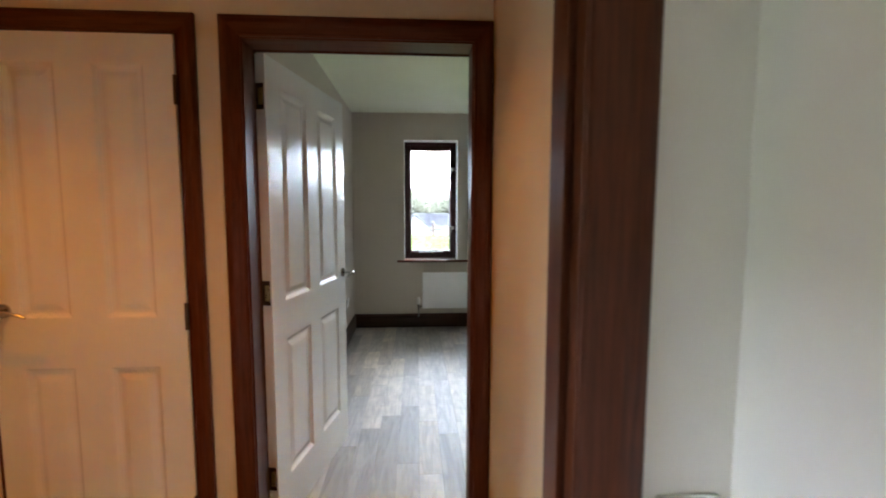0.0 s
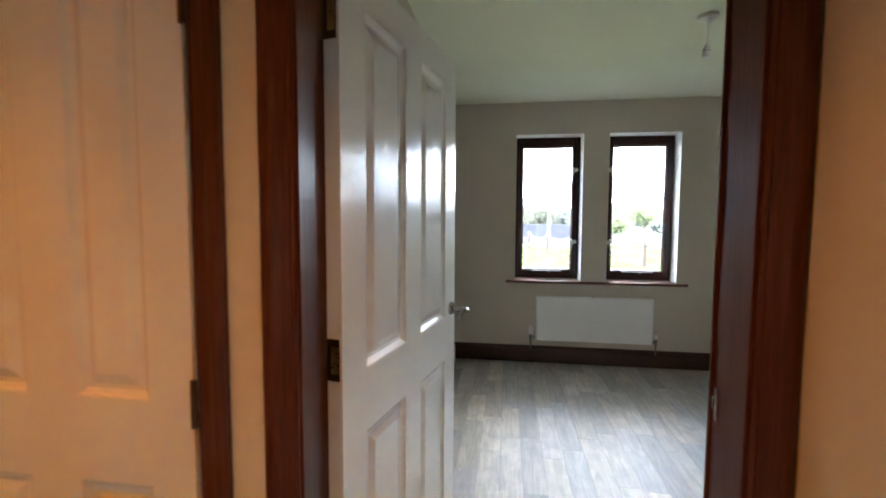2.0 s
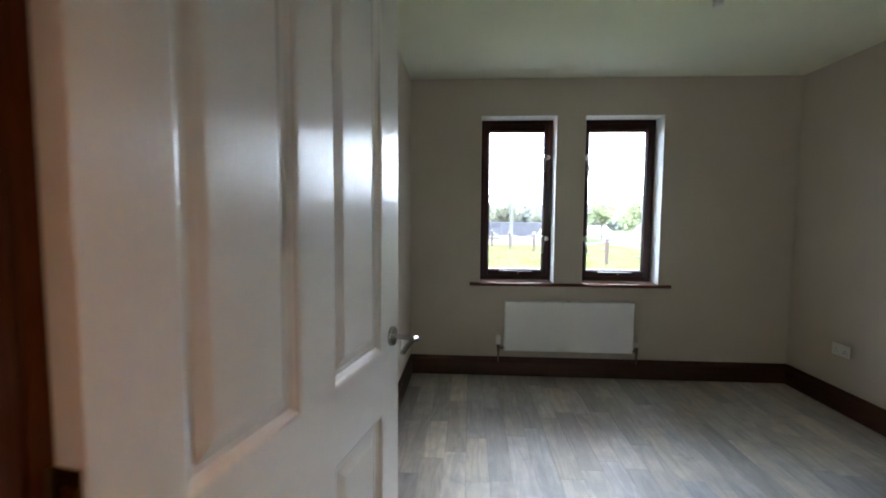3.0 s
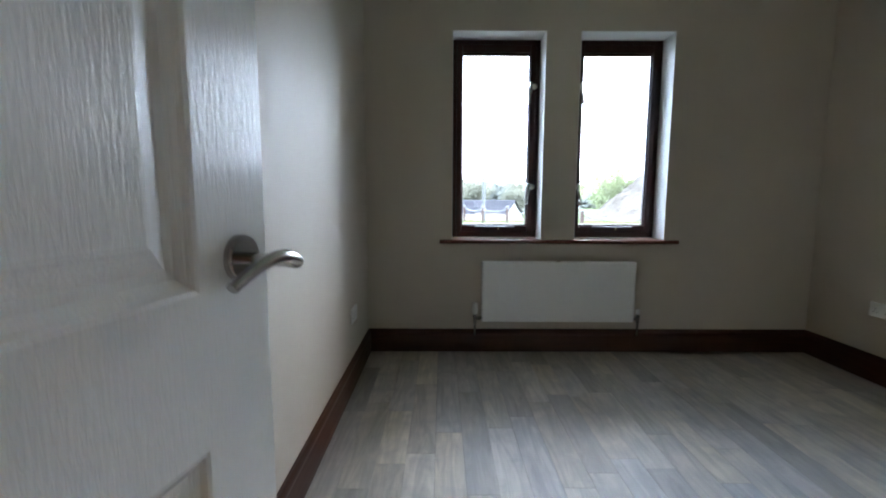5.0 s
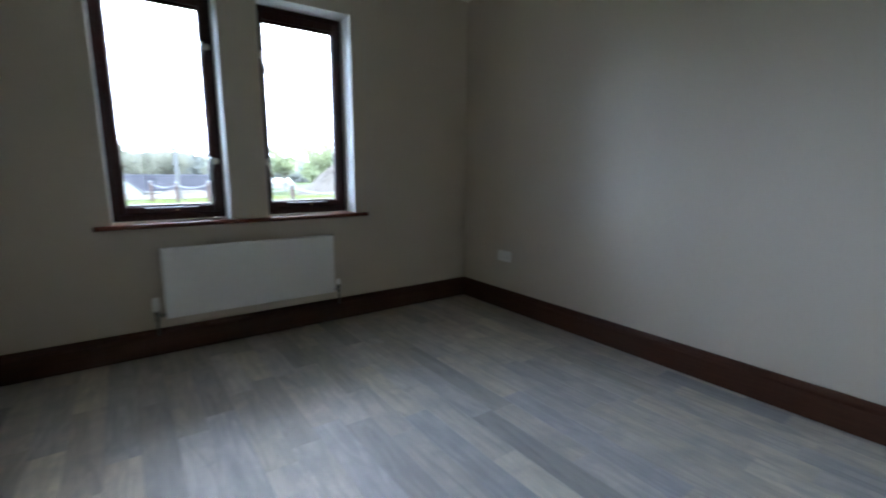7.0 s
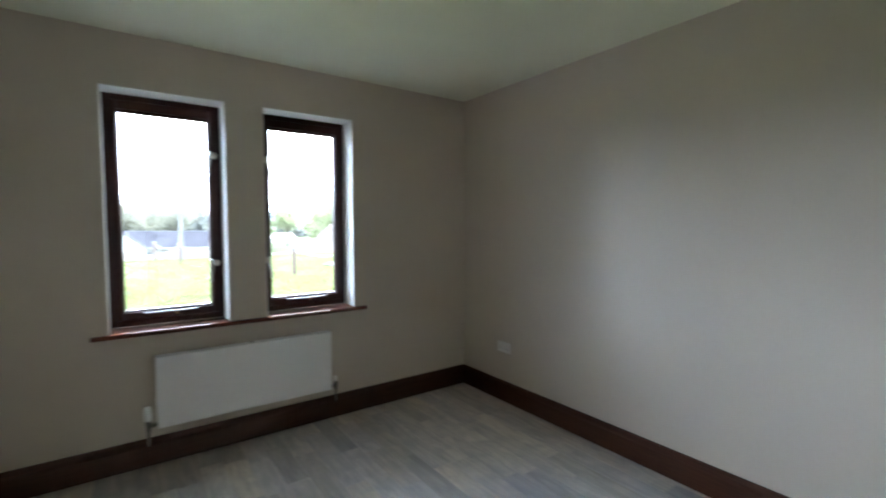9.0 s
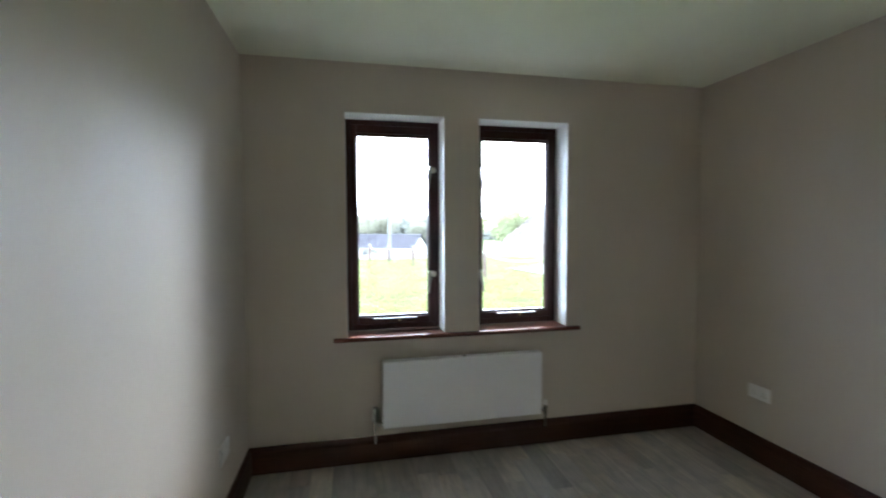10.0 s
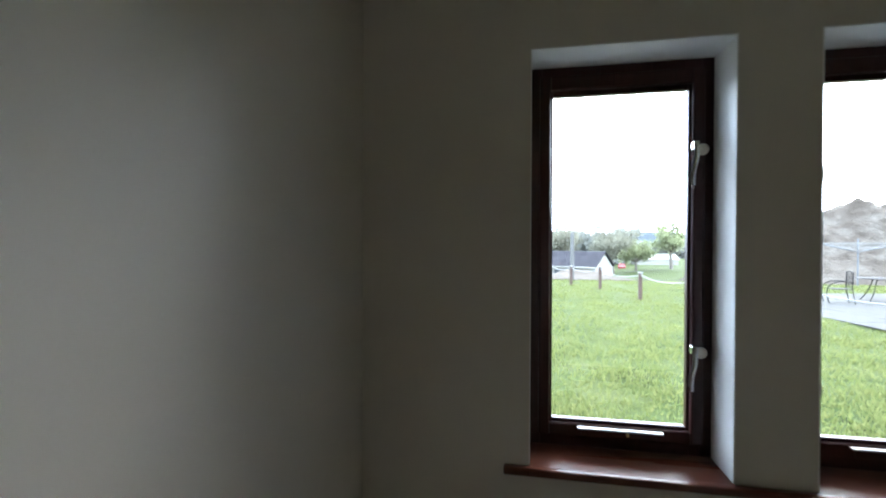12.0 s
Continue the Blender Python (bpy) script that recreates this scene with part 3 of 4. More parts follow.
# ---- radiator ----
RX0, RX1, RZ0, RZ1, RY = 0.337, 1.375, 0.238, 0.655, 5.182
rad = thing("radiator", ((RX0 + RX1) / 2, RY, 0), label="white double panel radiator under the windows", category="radiator")
rw = (RX1 - RX0) / 2


def rad_panel(y, s):
    bm = bmesh.new()
    steps = [(0, 0.012), (0.0015, 0.004), (0.006, 0.0005), (0.012, 0.0), (0.02, 0.0)]
    rings = [[bm.verts.new((x, y + s * d, z)) for x, z in ((-rw + o, RZ0 + o), (rw - o, RZ0 + o), (rw - o, RZ1 - o), (-rw + o, RZ1 - o))] for o, d in steps]
    back = [bm.verts.new((x, y + s * 0.014, z)) for x, z in ((-rw, RZ0), (rw, RZ0), (rw, RZ1), (-rw, RZ1))]
    rings.insert(0, back)
    for r1, r2 in zip(rings, rings[1:]):
        for k in range(4):
            bm.faces.new((r1[k], r1[(k + 1) % 4], r2[(k + 1) % 4], r2[k]))
    bm.faces.new(back)
    # shallow upright flutes pressed into the face
    xs = [-rw + 0.02 + (2 * rw - 0.04) * k / 31 for k in range(32)]
    lo, hi = RZ0 + 0.02, RZ1 - 0.02
    cols = []
    for k, x in enumerate(xs):
        edge = k in (0, len(xs) - 1)
        cols.append([bm.verts.new((x + o, y + s * (0 if (edge or j in (0, 3)) else d), z)) for o, d in ((0, 0.0006),) for j, z in enumerate((lo, lo + 0.02, hi - 0.02, hi))])
    for c1, c2 in zip(cols, cols[1:]):
        for j in range(3):
            bm.faces.new((c1[j], c2[j], c2[j + 1], c1[j + 1]))
    return bm


part("front_panel", rad_panel(0, 1), M_WHITE, rad)
part("back_panel", rad_panel(0.066, -1), M_WHITE, rad)
grille = part("top_grille", box(-rw + 0.004, rw - 0.004, 0.012, 0.056, RZ1 - 0.012, RZ1 - 0.006), M_WHITE, rad)
for k in range(34):
    x = -rw + 0.03 + (2 * rw - 0.06) * k / 33
    part("grille_bar", box(x - 0.004, x + 0.004, 0.014, 0.054, RZ1 - 0.006, RZ1 - 0.002), M_WHITE, grille)
bm = bmesh.new()
for k in range(60):
    x = -rw + 0.04 + (2 * rw - 0.08) * k / 59
    box(x - 0.0007, x + 0.0007, 0.015, 0.052, RZ0 + 0.03, RZ1 - 0.03, bm=bm)
part("convector_fins", bm, M_WHITE, rad)
for s in (-1, 1):
    part("end_cover", box(s * rw - 0.0015, s * rw + 0.0015, 0.004, 0.062, RZ0 + 0.025, RZ1 - 0.004, 0.0006), M_WHITE, rad)
for s in (-0.3, 0.3):
    part("bracket", box(s - 0.015, s + 0.015, 0.064, YW - RY - 0.0005, RZ0 + 0.05, RZ1 - 0.05, 0.002), M_WHITE, rad)


def valve(x, s, head):
    v = part("valve", lathe([(0.001, 0.225), (0.012, 0.225), (0.012, 0.262), (0.015, 0.264), (0.015, 0.276), (0.011, 0.278), (0.011, 0.292), (0.001, 0.292)], 16, Matrix.Translation((x, 0.034, 0))), M_CHROME, rad, "chrome radiator valve", True)
    part("tail", tube([(x, 0.034, 0.252), (x - s * 0.05, 0.034, 0.262)], [0.010, 0.010], 12), M_CHROME, v, "", True)
    part("union_nut", lathe([(0.001, -0.007), (0.0145, -0.007), (0.0145, 0.007), (0.001, 0.007)], 6, Matrix.Translation((x - s * 0.026, 0.034, 0.257)) @ Matrix.Rotation(radians(90), 4, "Y")), M_CHROME, v)
    part("pipe", tube([(x, 0.034, 0.228), (x, 0.034, 0.165)] + bent((x, 0.034, 0.16), (x, 0.034, 0.13), (x, 0.066, 0.13), 5), 0.0075, 12), M_CHROME, v, "", True)
    if head:
        part("thermostat_head", lathe([(0.001, 0.288), (0.017, 0.288), (0.020, 0.296), (0.021, 0.330), (0.019, 0.352), (0.016, 0.366), (0.001, 0.367)], 20, Matrix.Translation((x, 0.034, 0))), M_PLASTIC, v, "white thermostatic head", True)
    else:
        part("cap", lathe([(0.001, 0.288), (0.013, 0.288), (0.014, 0.292), (0.0135, 0.318), (0.010, 0.323), (0.001, 0.323)], 18, Matrix.Translation((x, 0.034, 0))), M_PLASTIC, v, "white lockshield cap", True)


valve(-rw - 0.046, -1, True)
valve(rw + 0.040, 1, False)
part("bleed_plug", lathe([(0.001, 0), (0.011, 0), (0.011, 0.006), (0.001, 0.006)], 12, Matrix.Translation((0.0, 0.034, RZ1 - 0.004))), M_CHROME, rad, "", True)


# ---- sockets and switch ----
def socket(at, turn, label):
    s = thing("wall_socket", at, turn, label=label, category="socket")
    part("plate", box(-0.073, 0.073, -0.009, 0, -0.043, 0.043, 0.003), M_PLASTIC, s)
    for x in (-0.036, 0.036):
        part("rocker", box(x - 0.008 - 0.02 * (1 if x < 0 else -1), x + 0.008 - 0.02 * (1 if x < 0 else -1), -0.0125, -0.009, 0.012, 0.032, 0.001), M_PLASTIC, s)
        for px, pz, w, h in ((0, 0.004, 0.002, 0.005), (-0.011, -0.014, 0.004, 0.002), (0.011, -0.014, 0.004, 0.002)):
            part("pin_hole", box(x + px - w, x + px + w, -0.0093, -0.0085, pz - h, pz + h), M_DARK, s)
    return s


socket((XL, 4.75, 0.41), 90, "white double wall socket low on the taupe wall")
socket((XR, 4.755, 0.435), -90, "white double wall socket above the skirting board")
sw = thing("light_switch", (HX0, 1.722, 1.076), 90, label="white square light switch on the magnolia wall", category="light switch")
part("plate", box(-0.041, 0.041, -0.009, 0, -0.041, 0.041, 0.003), M_PLASTIC, sw)
part("rocker", box(-0.009, 0.009, -0.0135, -0.009, -0.013, 0.013, 0.0015), M_PLASTIC, sw)
for x in (-0.030, 0.030):
    part("screw", lathe([(0.001, 0), (0.0035, 0), (0.003, 0.0012), (0.001, 0.0012)], 10, Matrix.Translation((x, -0.009, 0)) @ Matrix.Rotation(radians(90), 4, "X")), M_STEEL, sw, "", True)

# ---- pendant in the room, lamps in the hall ----
pend = thing("pendant_lamp_holder", (1.098, 3.61, CEIL), label="bare white pendant lamp holder with no bulb", category="lamp holder")
part("ceiling_rose", lathe([(0.001, 0), (0.052, 0), (0.052, -0.006), (0.046, -0.018), (0.020, -0.026), (0.008, -0.034), (0.001, -0.034)], 28), M_PLASTIC, pend, "", True)
part("cord", tube(bent((0, 0, -0.03), (0.006, 0.002, -0.09), (0, 0, -0.150), 8), 0.0032, 8), M_PLASTIC, pend, "", True)
hold = part("lamp_holder", lathe([(0.001, -0.146), (0.006, -0.147), (0.009, -0.158), (0.018, -0.170), (0.020, -0.182), (0.001, -0.182)], 20), M_PLASTIC, pend, "", True)
part("shade_ring", lathe([(0.001, -0.185), (0.019, -0.185), (0.021, -0.188), (0.021, -0.212), (0.019, -0.216), (0.001, -0.216)], 20), M_PLASTIC, hold, "", True)
part("gap", lathe([(0.001, -0.181), (0.0185, -0.181), (0.0185, -0.186), (0.001, -0.186)], 20), M_DARK, hold, "", True)
for lx, ly, power in HALL_LAMPS:
    d = thing("downlight", (lx, ly, CEIL), label="small recessed warm downlight in the hall ceiling", category="downlight", group="hall downlights")
    part("bezel", lathe([(0.028, 0.0), (0.045, 0.0), (0.045, -0.003), (0.036, -0.005), (0.028, -0.002)], 28), M_STEEL, d, "", True)

# ---- first room ----
sw = thing("light_switch", (0.632, SY1, 0.962), 0, label="white square light switch beside the first doorway", category="light switch")
part("plate", box(-0.043, 0.043, -0.009, 0, -0.043, 0.043, 0.003), M_PLASTIC, sw)
part("rocker", box(-0.009, 0.009, -0.0135, -0.009, -0.013, 0.013, 0.0015), M_PLASTIC, sw)
for x in (-0.030, 0.030):
    part("screw", lathe([(0.001, 0), (0.0035, 0), (0.003, 0.0012), (0.001, 0.0012)], 10, Matrix.Translation((x, -0.009, 0)) @ Matrix.Rotation(radians(90), 4, "X")), M_STEEL, sw, "", True)

# ---- outdoors ----
M_GRASS = patchy("lawn", [(0.32, (0.0165, 0.0255, 0.0066)), (0.5, (0.0270, 0.0355, 0.0108)), (0.68, (0.0420, 0.0470, 0.0175))], 1.1, 0.9, 0.12, 0.02, 7.0, 0.66)
M_BLADE = leafy("grass_blades", (0.066, 0.080, 0.024), (0.112, 0.118, 0.044))
M_EARTH = patchy("dug_earth", [(0.34, (0.046, 0.037, 0.029)), (0.5, (0.070, 0.058, 0.047)), (0.66, (0.096, 0.083, 0.069))], 0.8, 0.95, 0.9, 0.3, 5.0, 0.6)
M_GRAVEL = patchy("gravel_track", [(0.3, (0.0224, 0.0198, 0.0177)), (0.7, (0.0365, 0.0334, 0.0292))], 1.4, 0.95, 0.6, 0.05)
M_SLAB = patchy("patio_slab", [(0.3, (0.0365, 0.0350, 0.0320)), (0.7, (0.0505, 0.0485, 0.0445))], 2.0, 0.8, 0.3, 0.004)
M_POLE = patchy("weathered_pole", [(0.3, (0.062, 0.059, 0.054)), (0.7, (0.098, 0.094, 0.086))], 2.0)
M_POST = timber("weathered_post", (0.030, 0.0175, 0.0130), (0.052, 0.031, 0.0235), 0.8, "z")
M_ROPE = plain("white_rope", (0.15, 0.147, 0.14), 0.85, 0, 200, 0.3)
M_ROPE.node_tree.nodes["Principled BSDF"].inputs["Specular IOR Level"].default_value = 0.05
M_RENDER = patchy("white_render", [(0.3, (0.185, 0.172, 0.145)), (0.7, (0.225, 0.212, 0.182))], 0.8, 0.85, 0.2, 0.01)
M_SLATE = patchy("blue_slate", [(0.35, (0.0145, 0.0138, 0.0160)), (0.65, (0.0310, 0.0290, 0.0320))], 1.1, 0.7, 0.3, 0.01, 5.0, 0.6)
M_BARK = patchy("bark", [(0.3, (0.09, 0.075, 0.06)), (0.7, (0.16, 0.14, 0.115))], 3.0, 0.95, 0.6, 0.03)
# leaf and woods colours are paled and greyed to carry the distance haze
M_LEAF = leafy("spring_leaves", (0.115, 0.128, 0.065), (0.180, 0.190, 0.105))
M_LEAF2 = leafy("budding_leaves", (0.095, 0.092, 0.068), (0.150, 0.144, 0.106))
M_WOODS_HAZE = leafy("far_woods", (0.098, 0.100, 0.088), (0.145, 0.146, 0.126))
# the hill's blue is distance haze put into its base colour
M_HILL = patchy("far_hill", [(0.3, (0.024, 0.031, 0.036)), (0.7, (0.034, 0.042, 0.045))], 0.02, 1.0, 0.1, 0.5)
M_IRON = plain("painted_iron", (0.0087, 0.0087, 0.0096), 0.6, 0.0, 60, 0.05)
M_IRON.node_tree.nodes["Principled BSDF"].inputs["Specular IOR Level"].default_value = 0.02
M_ALU = plain("grey_aluminium", (0.075, 0.077, 0.08), 0.6, 0.0, 60, 0.03)
M_ALU.node_tree.nodes["Principled BSDF"].inputs["Specular IOR Level"].default_value = 0.1
M_RED = plain("red_paint", (0.10, 0.016, 0.016), 0.5)
M_RED.node_tree.nodes["Principled BSDF"].inputs["Specular IOR Level"].default_value = 0.1
M_BLUE = plain("blue_paint", (0.10, 0.25, 0.42), 0.4)
M_WINDOWDARK = plain("dark_window_glass", (0.03, 0.035, 0.04), 0.08)
GZ = -0.24


def lie(x, y):
    """Height of the ground: lawn by the house, falling away behind the rope fence."""
    s = min(1.0, max(0.0, (y - 25.0 + 0.10 * x) / 44.0))
    s = s * s * (3 - 2 * s)
    bumps = 0.05 * noise.noise((x * 0.35, y * 0.35, 0)) + 0.025 * noise.noise((x * 1.3, y * 1.3, 3))
    east = min(1.0, max(0.0, (x - 16) / 12))
    return GZ - 4.1 * s * (1 - 0.2 * east) + bumps * min(1.0, max(0.0, (y - 5.6) / 1.5))


bm = bmesh.new()
ys = [YW + 0.32 + 0.28 * k for k in range(90)]
while ys[-1] < 2600:
    ys.append(ys[-1] + max(0.6, (ys[-1] - 28) * 0.10))
xs = [-1.0 + 0.45 * k for k in range(60)]
while xs[-1] < 2200:
    xs.append(xs[-1] + max(0.8, (xs[-1] - 24) * 0.14))
lefts = [-1.9]
while lefts[-1] > -2200:
    lefts.append(lefts[-1] - max(0.8, -lefts[-1] * 0.14))
xs = lefts[::-1] + xs
grid = [[bm.verts.new((x, y, lie(x, y))) for x in xs] for y in ys]
for r1, r2 in zip(grid, grid[1:]):
    for i in range(len(xs) - 1):
        bm.faces.new((r1[i], r1[i + 1], r2[i + 1], r2[i]))
solid("ground", bm, M_GRASS, "rough green lawn falling away to fields", "ground", smooth=True)
bm = bmesh.new()
bm.faces.new([bm.verts.new(p) for p in ((-2200, -2200, GZ), (2200, -2200, GZ), (2200, YW + 0.32, GZ), (-2200, YW + 0.32, GZ))])
solid("ground_behind", bm, M_GRASS, "lawn on the other sides of the house", "ground")


def blades(name, count, inside, seed, hmin, hmax, label):
    """Upright grass blades as one mesh of stuff."""
    rng = np.random.default_rng(seed)
    verts, faces = [], []
    while len(faces) < count:
        x, y = inside(rng)
        z = lie(x, y) - 0.01
        clump = 0.5 + 0.5 * noise.noise((x * 1.1, y * 1.1, 7))
        if rng.random() > 0.25 + 0.75 * clump:
            continue
        h = rng.uniform(hmin, hmax) * (0.55 + 0.9 * clump)
        a, w, b = rng.uniform(0, math.pi), h * 0.09 + 0.003 + 0.0006 * y, rng.uniform(0, 2 * math.pi)
        dx, dy, k = w * math.cos(a), w * math.sin(a), len(verts)
        lean = h * rng.uniform(0.1, 0.7)
        verts += [(x - dx, y - dy, z), (x + dx, y + dy, z), (x + lean * math.cos(b), y + lean * math.sin(b), z + h)]
        faces.append((k, k + 1, k + 2))
    me = bpy.data.meshes.new(name)
    me.from_pydata(verts, [], faces)
    me.materials.append(M_BLADE)
    return tagged(new(name, me), label=label, category="grass", kind="stuff")


def lawn_spot(rng):
    y = 5.9 + 22 * rng.random() ** 1.6
    return rng.uniform(-0.6 - 0.12 * (y - 5), 1.9 + 0.95 * (y - 5)), y


PATIO = [(6.65, 19.6), (7.1, 16.0), (7.6, 14.0), (11.0, 13.5), (17.0, 17.0), (15.0, 22.7), (9.6, 22.0)]


def on_patio(x, y):
    return all((bx - ax) * (y - ay) - (by - ay) * (x - ax) > -0.1 for (ax, ay), (bx, by) in zip(PATIO, PATIO[1:] + PATIO[:1]))


def lawn_free(rng):
    while True:
        x, y = lawn_spot(rng)
        if not on_patio(x, y) and not (x < 5.5 and y > 27.5):
            return x, y


blades("lawn_grass", 90000, lawn_free, 5, 0.025, 0.085, "uneven tufts of spring grass on the lawn")

# gravel track in front of the bungalow
bm = bmesh.new()
rows = []
for k in range(26):
    x = -9 + 0.9 * k
    yc = 29.5 + 0.28 * (x - 2) + 0.5 * math.sin(x * 0.7)
    rows.append([bm.verts.new((x, yc + d, lie(x, yc + d) + 0.03)) for d in (-2.3, -0.8, 0.8, 2.6)])
for r1, r2 in zip(rows, rows[1:]):
    for j in range(3):
        bm.faces.new((r1[j], r2[j], r2[j + 1], r1[j + 1]))
solid("gravel_track", bm, M_GRAVEL, "pale gravel track past the bungalow", "track", smooth=True)


# low heaps of stone and rubble beyond the rope fence
def rubble(x0, x1, y0, y1, h, seed):
    bm, rows = bmesh.new(), []
    for j in range(31):
        rows.append([])
        for i in range(61):
            u, v = i / 60, j / 30
            x, y = x0 + (x1 - x0) * u, y0 + (y1 - y0) * v
            f = max(0.0, 1 - abs(2 * v - 1) ** 2.2) * max(0.0, 1 - abs(2 * u - 1) ** 4)
            up = h * f * (0.6 + 0.5 * noise.noise((x * 0.4, y * 0.4, seed))) + 0.16 * f * noise.noise((x * 1.9, y * 1.9, seed))
            rows[-1].append(bm.verts.new((x, y, lie(x, y) - 0.05 + max(0.0, up))))
    for r1, r2 in zip(rows, rows[1:]):
        for i in range(60):
            bm.faces.new((r1[i], r1[i + 1], r2[i + 1], r2[i]))
    return bm


solid("rubble_heap", rubble(-8.0, 6.4, 27.5, 37.5, 0.75, 2), M_EARTH, "low heap of pale stones and rubble beyond the fence", "rubble heap", smooth=True)


# patio of single slabs
patio = thing("patio", (0, 0, 0), label="pale grey paving slabs set in the lawn", category="patio", kind="structure")
slabs = []
for i in range(22):
    for j in range(20):
        x, y = 6.2 + 0.6 * i * 0.94 - 0.6 * j * 0.12, 12.6 + 0.6 * j * 0.94 + 0.6 * i * 0.12
        if on_patio(x, y):
            slabs.append((x, y))


# rope fence
def fence_post(x, y, h):
    z = lie(x, y)
    p = thing("fence_post", (x, y, z), label="weathered square timber post with a pale cap", category="fence post", group="rope fence posts")
    part("shaft", box(-0.055, 0.055, -0.055, 0.055, -0.1, h, 0.008), M_POST, p)
    part("cap", box(-0.072, 0.072, -0.072, 0.072, h, h + 0.05, 0.02), M_ROPE, p, "pale post cap")
    return Vector((x, y, z + h - 0.05))


POSTS = [(1.25, 26.0, 0.84), (2.06, 24.0, 0.84), (3.01, 22.3, 0.86), (3.78, 19.2, 0.86), (4.70, 16.9, 0.86), (5.88, 14.6, 0.88), (7.95, 12.6, 0.88)]
tops = [fence_post(*p) for p in POSTS]
for a, b in zip(tops, tops[1:]):
    mid = (a + b) / 2 + Vector((0, 0, -0.32))
    rope = part("rope", tube(bent(a, mid, b, 12), 0.016, 8), M_ROPE, None, "slack white rope hung between fence posts", True)
    tagged(rope, category="rope", group="fence ropes")


# earth bank
def bank():
    bm, rng = bmesh.new(), np.random.default_rng(3)
    rows = []
    for j in range(70):
        row = []
        for i in range(110):
            u, v = i / 109, j / 69
            x, y = 13.6 + 38 * u, 36 + 22 * v
            ridge = 1 - abs(2 * v - 1) ** 1.6
            along = min(1.0, max(0.0, u / 0.32)) ** 0.75
            h = 9.9 * ridge * along * (0.82 + 0.25 * noise.noise((x * 0.16, y * 0.16, 1)))
            h += 0.75 * noise.noise((x * 0.45, y * 0.8, 5)) * ridge * along + 0.5 * noise.noise((x * 1.3, y * 2.6, 9)) * ridge
            row.append(bm.verts.new((x, y, lie(x, y) - 0.15 + max(0, h))))
        rows.append(row)
    for r1, r2 in zip(rows, rows[1:]):
        for i in range(109):
            bm.faces.new((r1[i], r1[i + 1], r2[i + 1], r2[i]))
    return bm


solid("earth_bank", bank(), M_EARTH, "long heap of bare dug earth and stones", "earth bank", smooth=True)


# trees
def tree(x, y, height, spread, seed, mat, label, base=None, leaves=2600, size=0.30, trunk=0.3):
    rng = random.Random(seed)
    z = lie(x, y) if base is None else base
    t = thing("tree", (x, y, z - 0.1), label=label, category="tree", group="trees beyond the lawn")
    bm, tips = bmesh.new(), []
    r0 = height * 0.032
    fork = height * trunk
    tube([(0, 0, 0), (0.1 * r0, 0, fork * 0.5), (rng.uniform(-1, 1) * r0, rng.uniform(-1, 1) * r0, fork), (0, 0, height * 0.62)], [r0 * 1.3, r0, r0 * 0.85, r0 * 0.35], 8, 1.0, bm)
    for k in range(11):
        a, up = 2 * math.pi * (k + rng.random() * 0.7) / 11, rng.uniform(0.45, 0.98)
        reach = spread * rng.uniform(0.55, 0.95) * math.sqrt(max(0.15, 1 - (max(0, up - 0.5) / 0.55) ** 2))
        start = Vector((0, 0, fork * rng.uniform(0.85, 1.5)))
        end = Vector((reach * math.cos(a), reach * math.sin(a), height * up))
        mid = (start + end) / 2 + Vector((0, 0, -0.06 * height))
        pts = bent(start, mid, end, 6)
        tube(pts, [r0 * 0.5 * (1 - 0.13 * i) for i in range(7)], 6, 1.0, bm)
        tips += pts[3:]
        for _ in range(3):
            p = pts[rng.randint(3, 6)]
            q = p + Vector((rng.uniform(-1, 1), rng.uniform(-1, 1), rng.uniform(-0.1, 0.8))) * spread * 0.32
            tube([p, (p + q) / 2 + Vector((0, 0, 0.05)), q], [r0 * 0.2, r0 * 0.13, r0 * 0.06], 5, 1.0, bm)
            tips += [q, (p + q) / 2]
    part("trunk", bm, M_BARK, t, "", True)
    verts, faces = [], []
    for _ in range(leaves):
        c = rng.choice(tips) + Vector((rng.gauss(0, 1), rng.gauss(0, 1), rng.gauss(0, 0.8))) * spread * 0.15
        n = Vector((rng.gauss(0, 1), rng.gauss(0, 1), rng.gauss(0, 1))).normalized()
        u = n.orthogonal().normalized()
        v, s, k = n.cross(u), size * rng.uniform(0.5, 1.3), len(verts)
        verts += [c - u * s, c + v * s * 0.6, c + u * s, c - v * s * 0.6]
        faces.append((k, k + 1, k + 2, k + 3))
    me = bpy.data.meshes.new("crown")
    me.from_pydata(verts, [], faces)
    me.materials.append(mat)
    new("crown", me).parent = t
    return t


tree(17.0, 97, 11.4, 4.8, 11, M_LEAF2, "broad tree coming into leaf behind the bungalow", -4.3, 4200, 0.24)
tree(22.6, 102, 8.2, 3.8, 12, M_LEAF, "smaller green tree beside the broad one", -4.3, 2600, 0.26)
tree(30.0, 104, 10.2, 4.2, 13, M_LEAF, "green tree at the field's edge", -3.4, 3000, 0.28)
tree(24.3, 63, 10.2, 4.6, 14, M_LEAF, "green spreading tree behind the earth bank", None, 3800, 0.20)
tree(0.5, 108, 11.0, 6.0, 15, M_LEAF2, "budding tree beyond the end of the bungalow", -4.3, 3600, 0.28)
tree(8.0, 112, 11.0, 5.6, 16, M_LEAF2, "budding tree behind the slate roof", -4.3, 3000, 0.28)
tree(29.0, 78, 9.2, 4.2, 17, M_LEAF, "green tree behind the heap of earth")


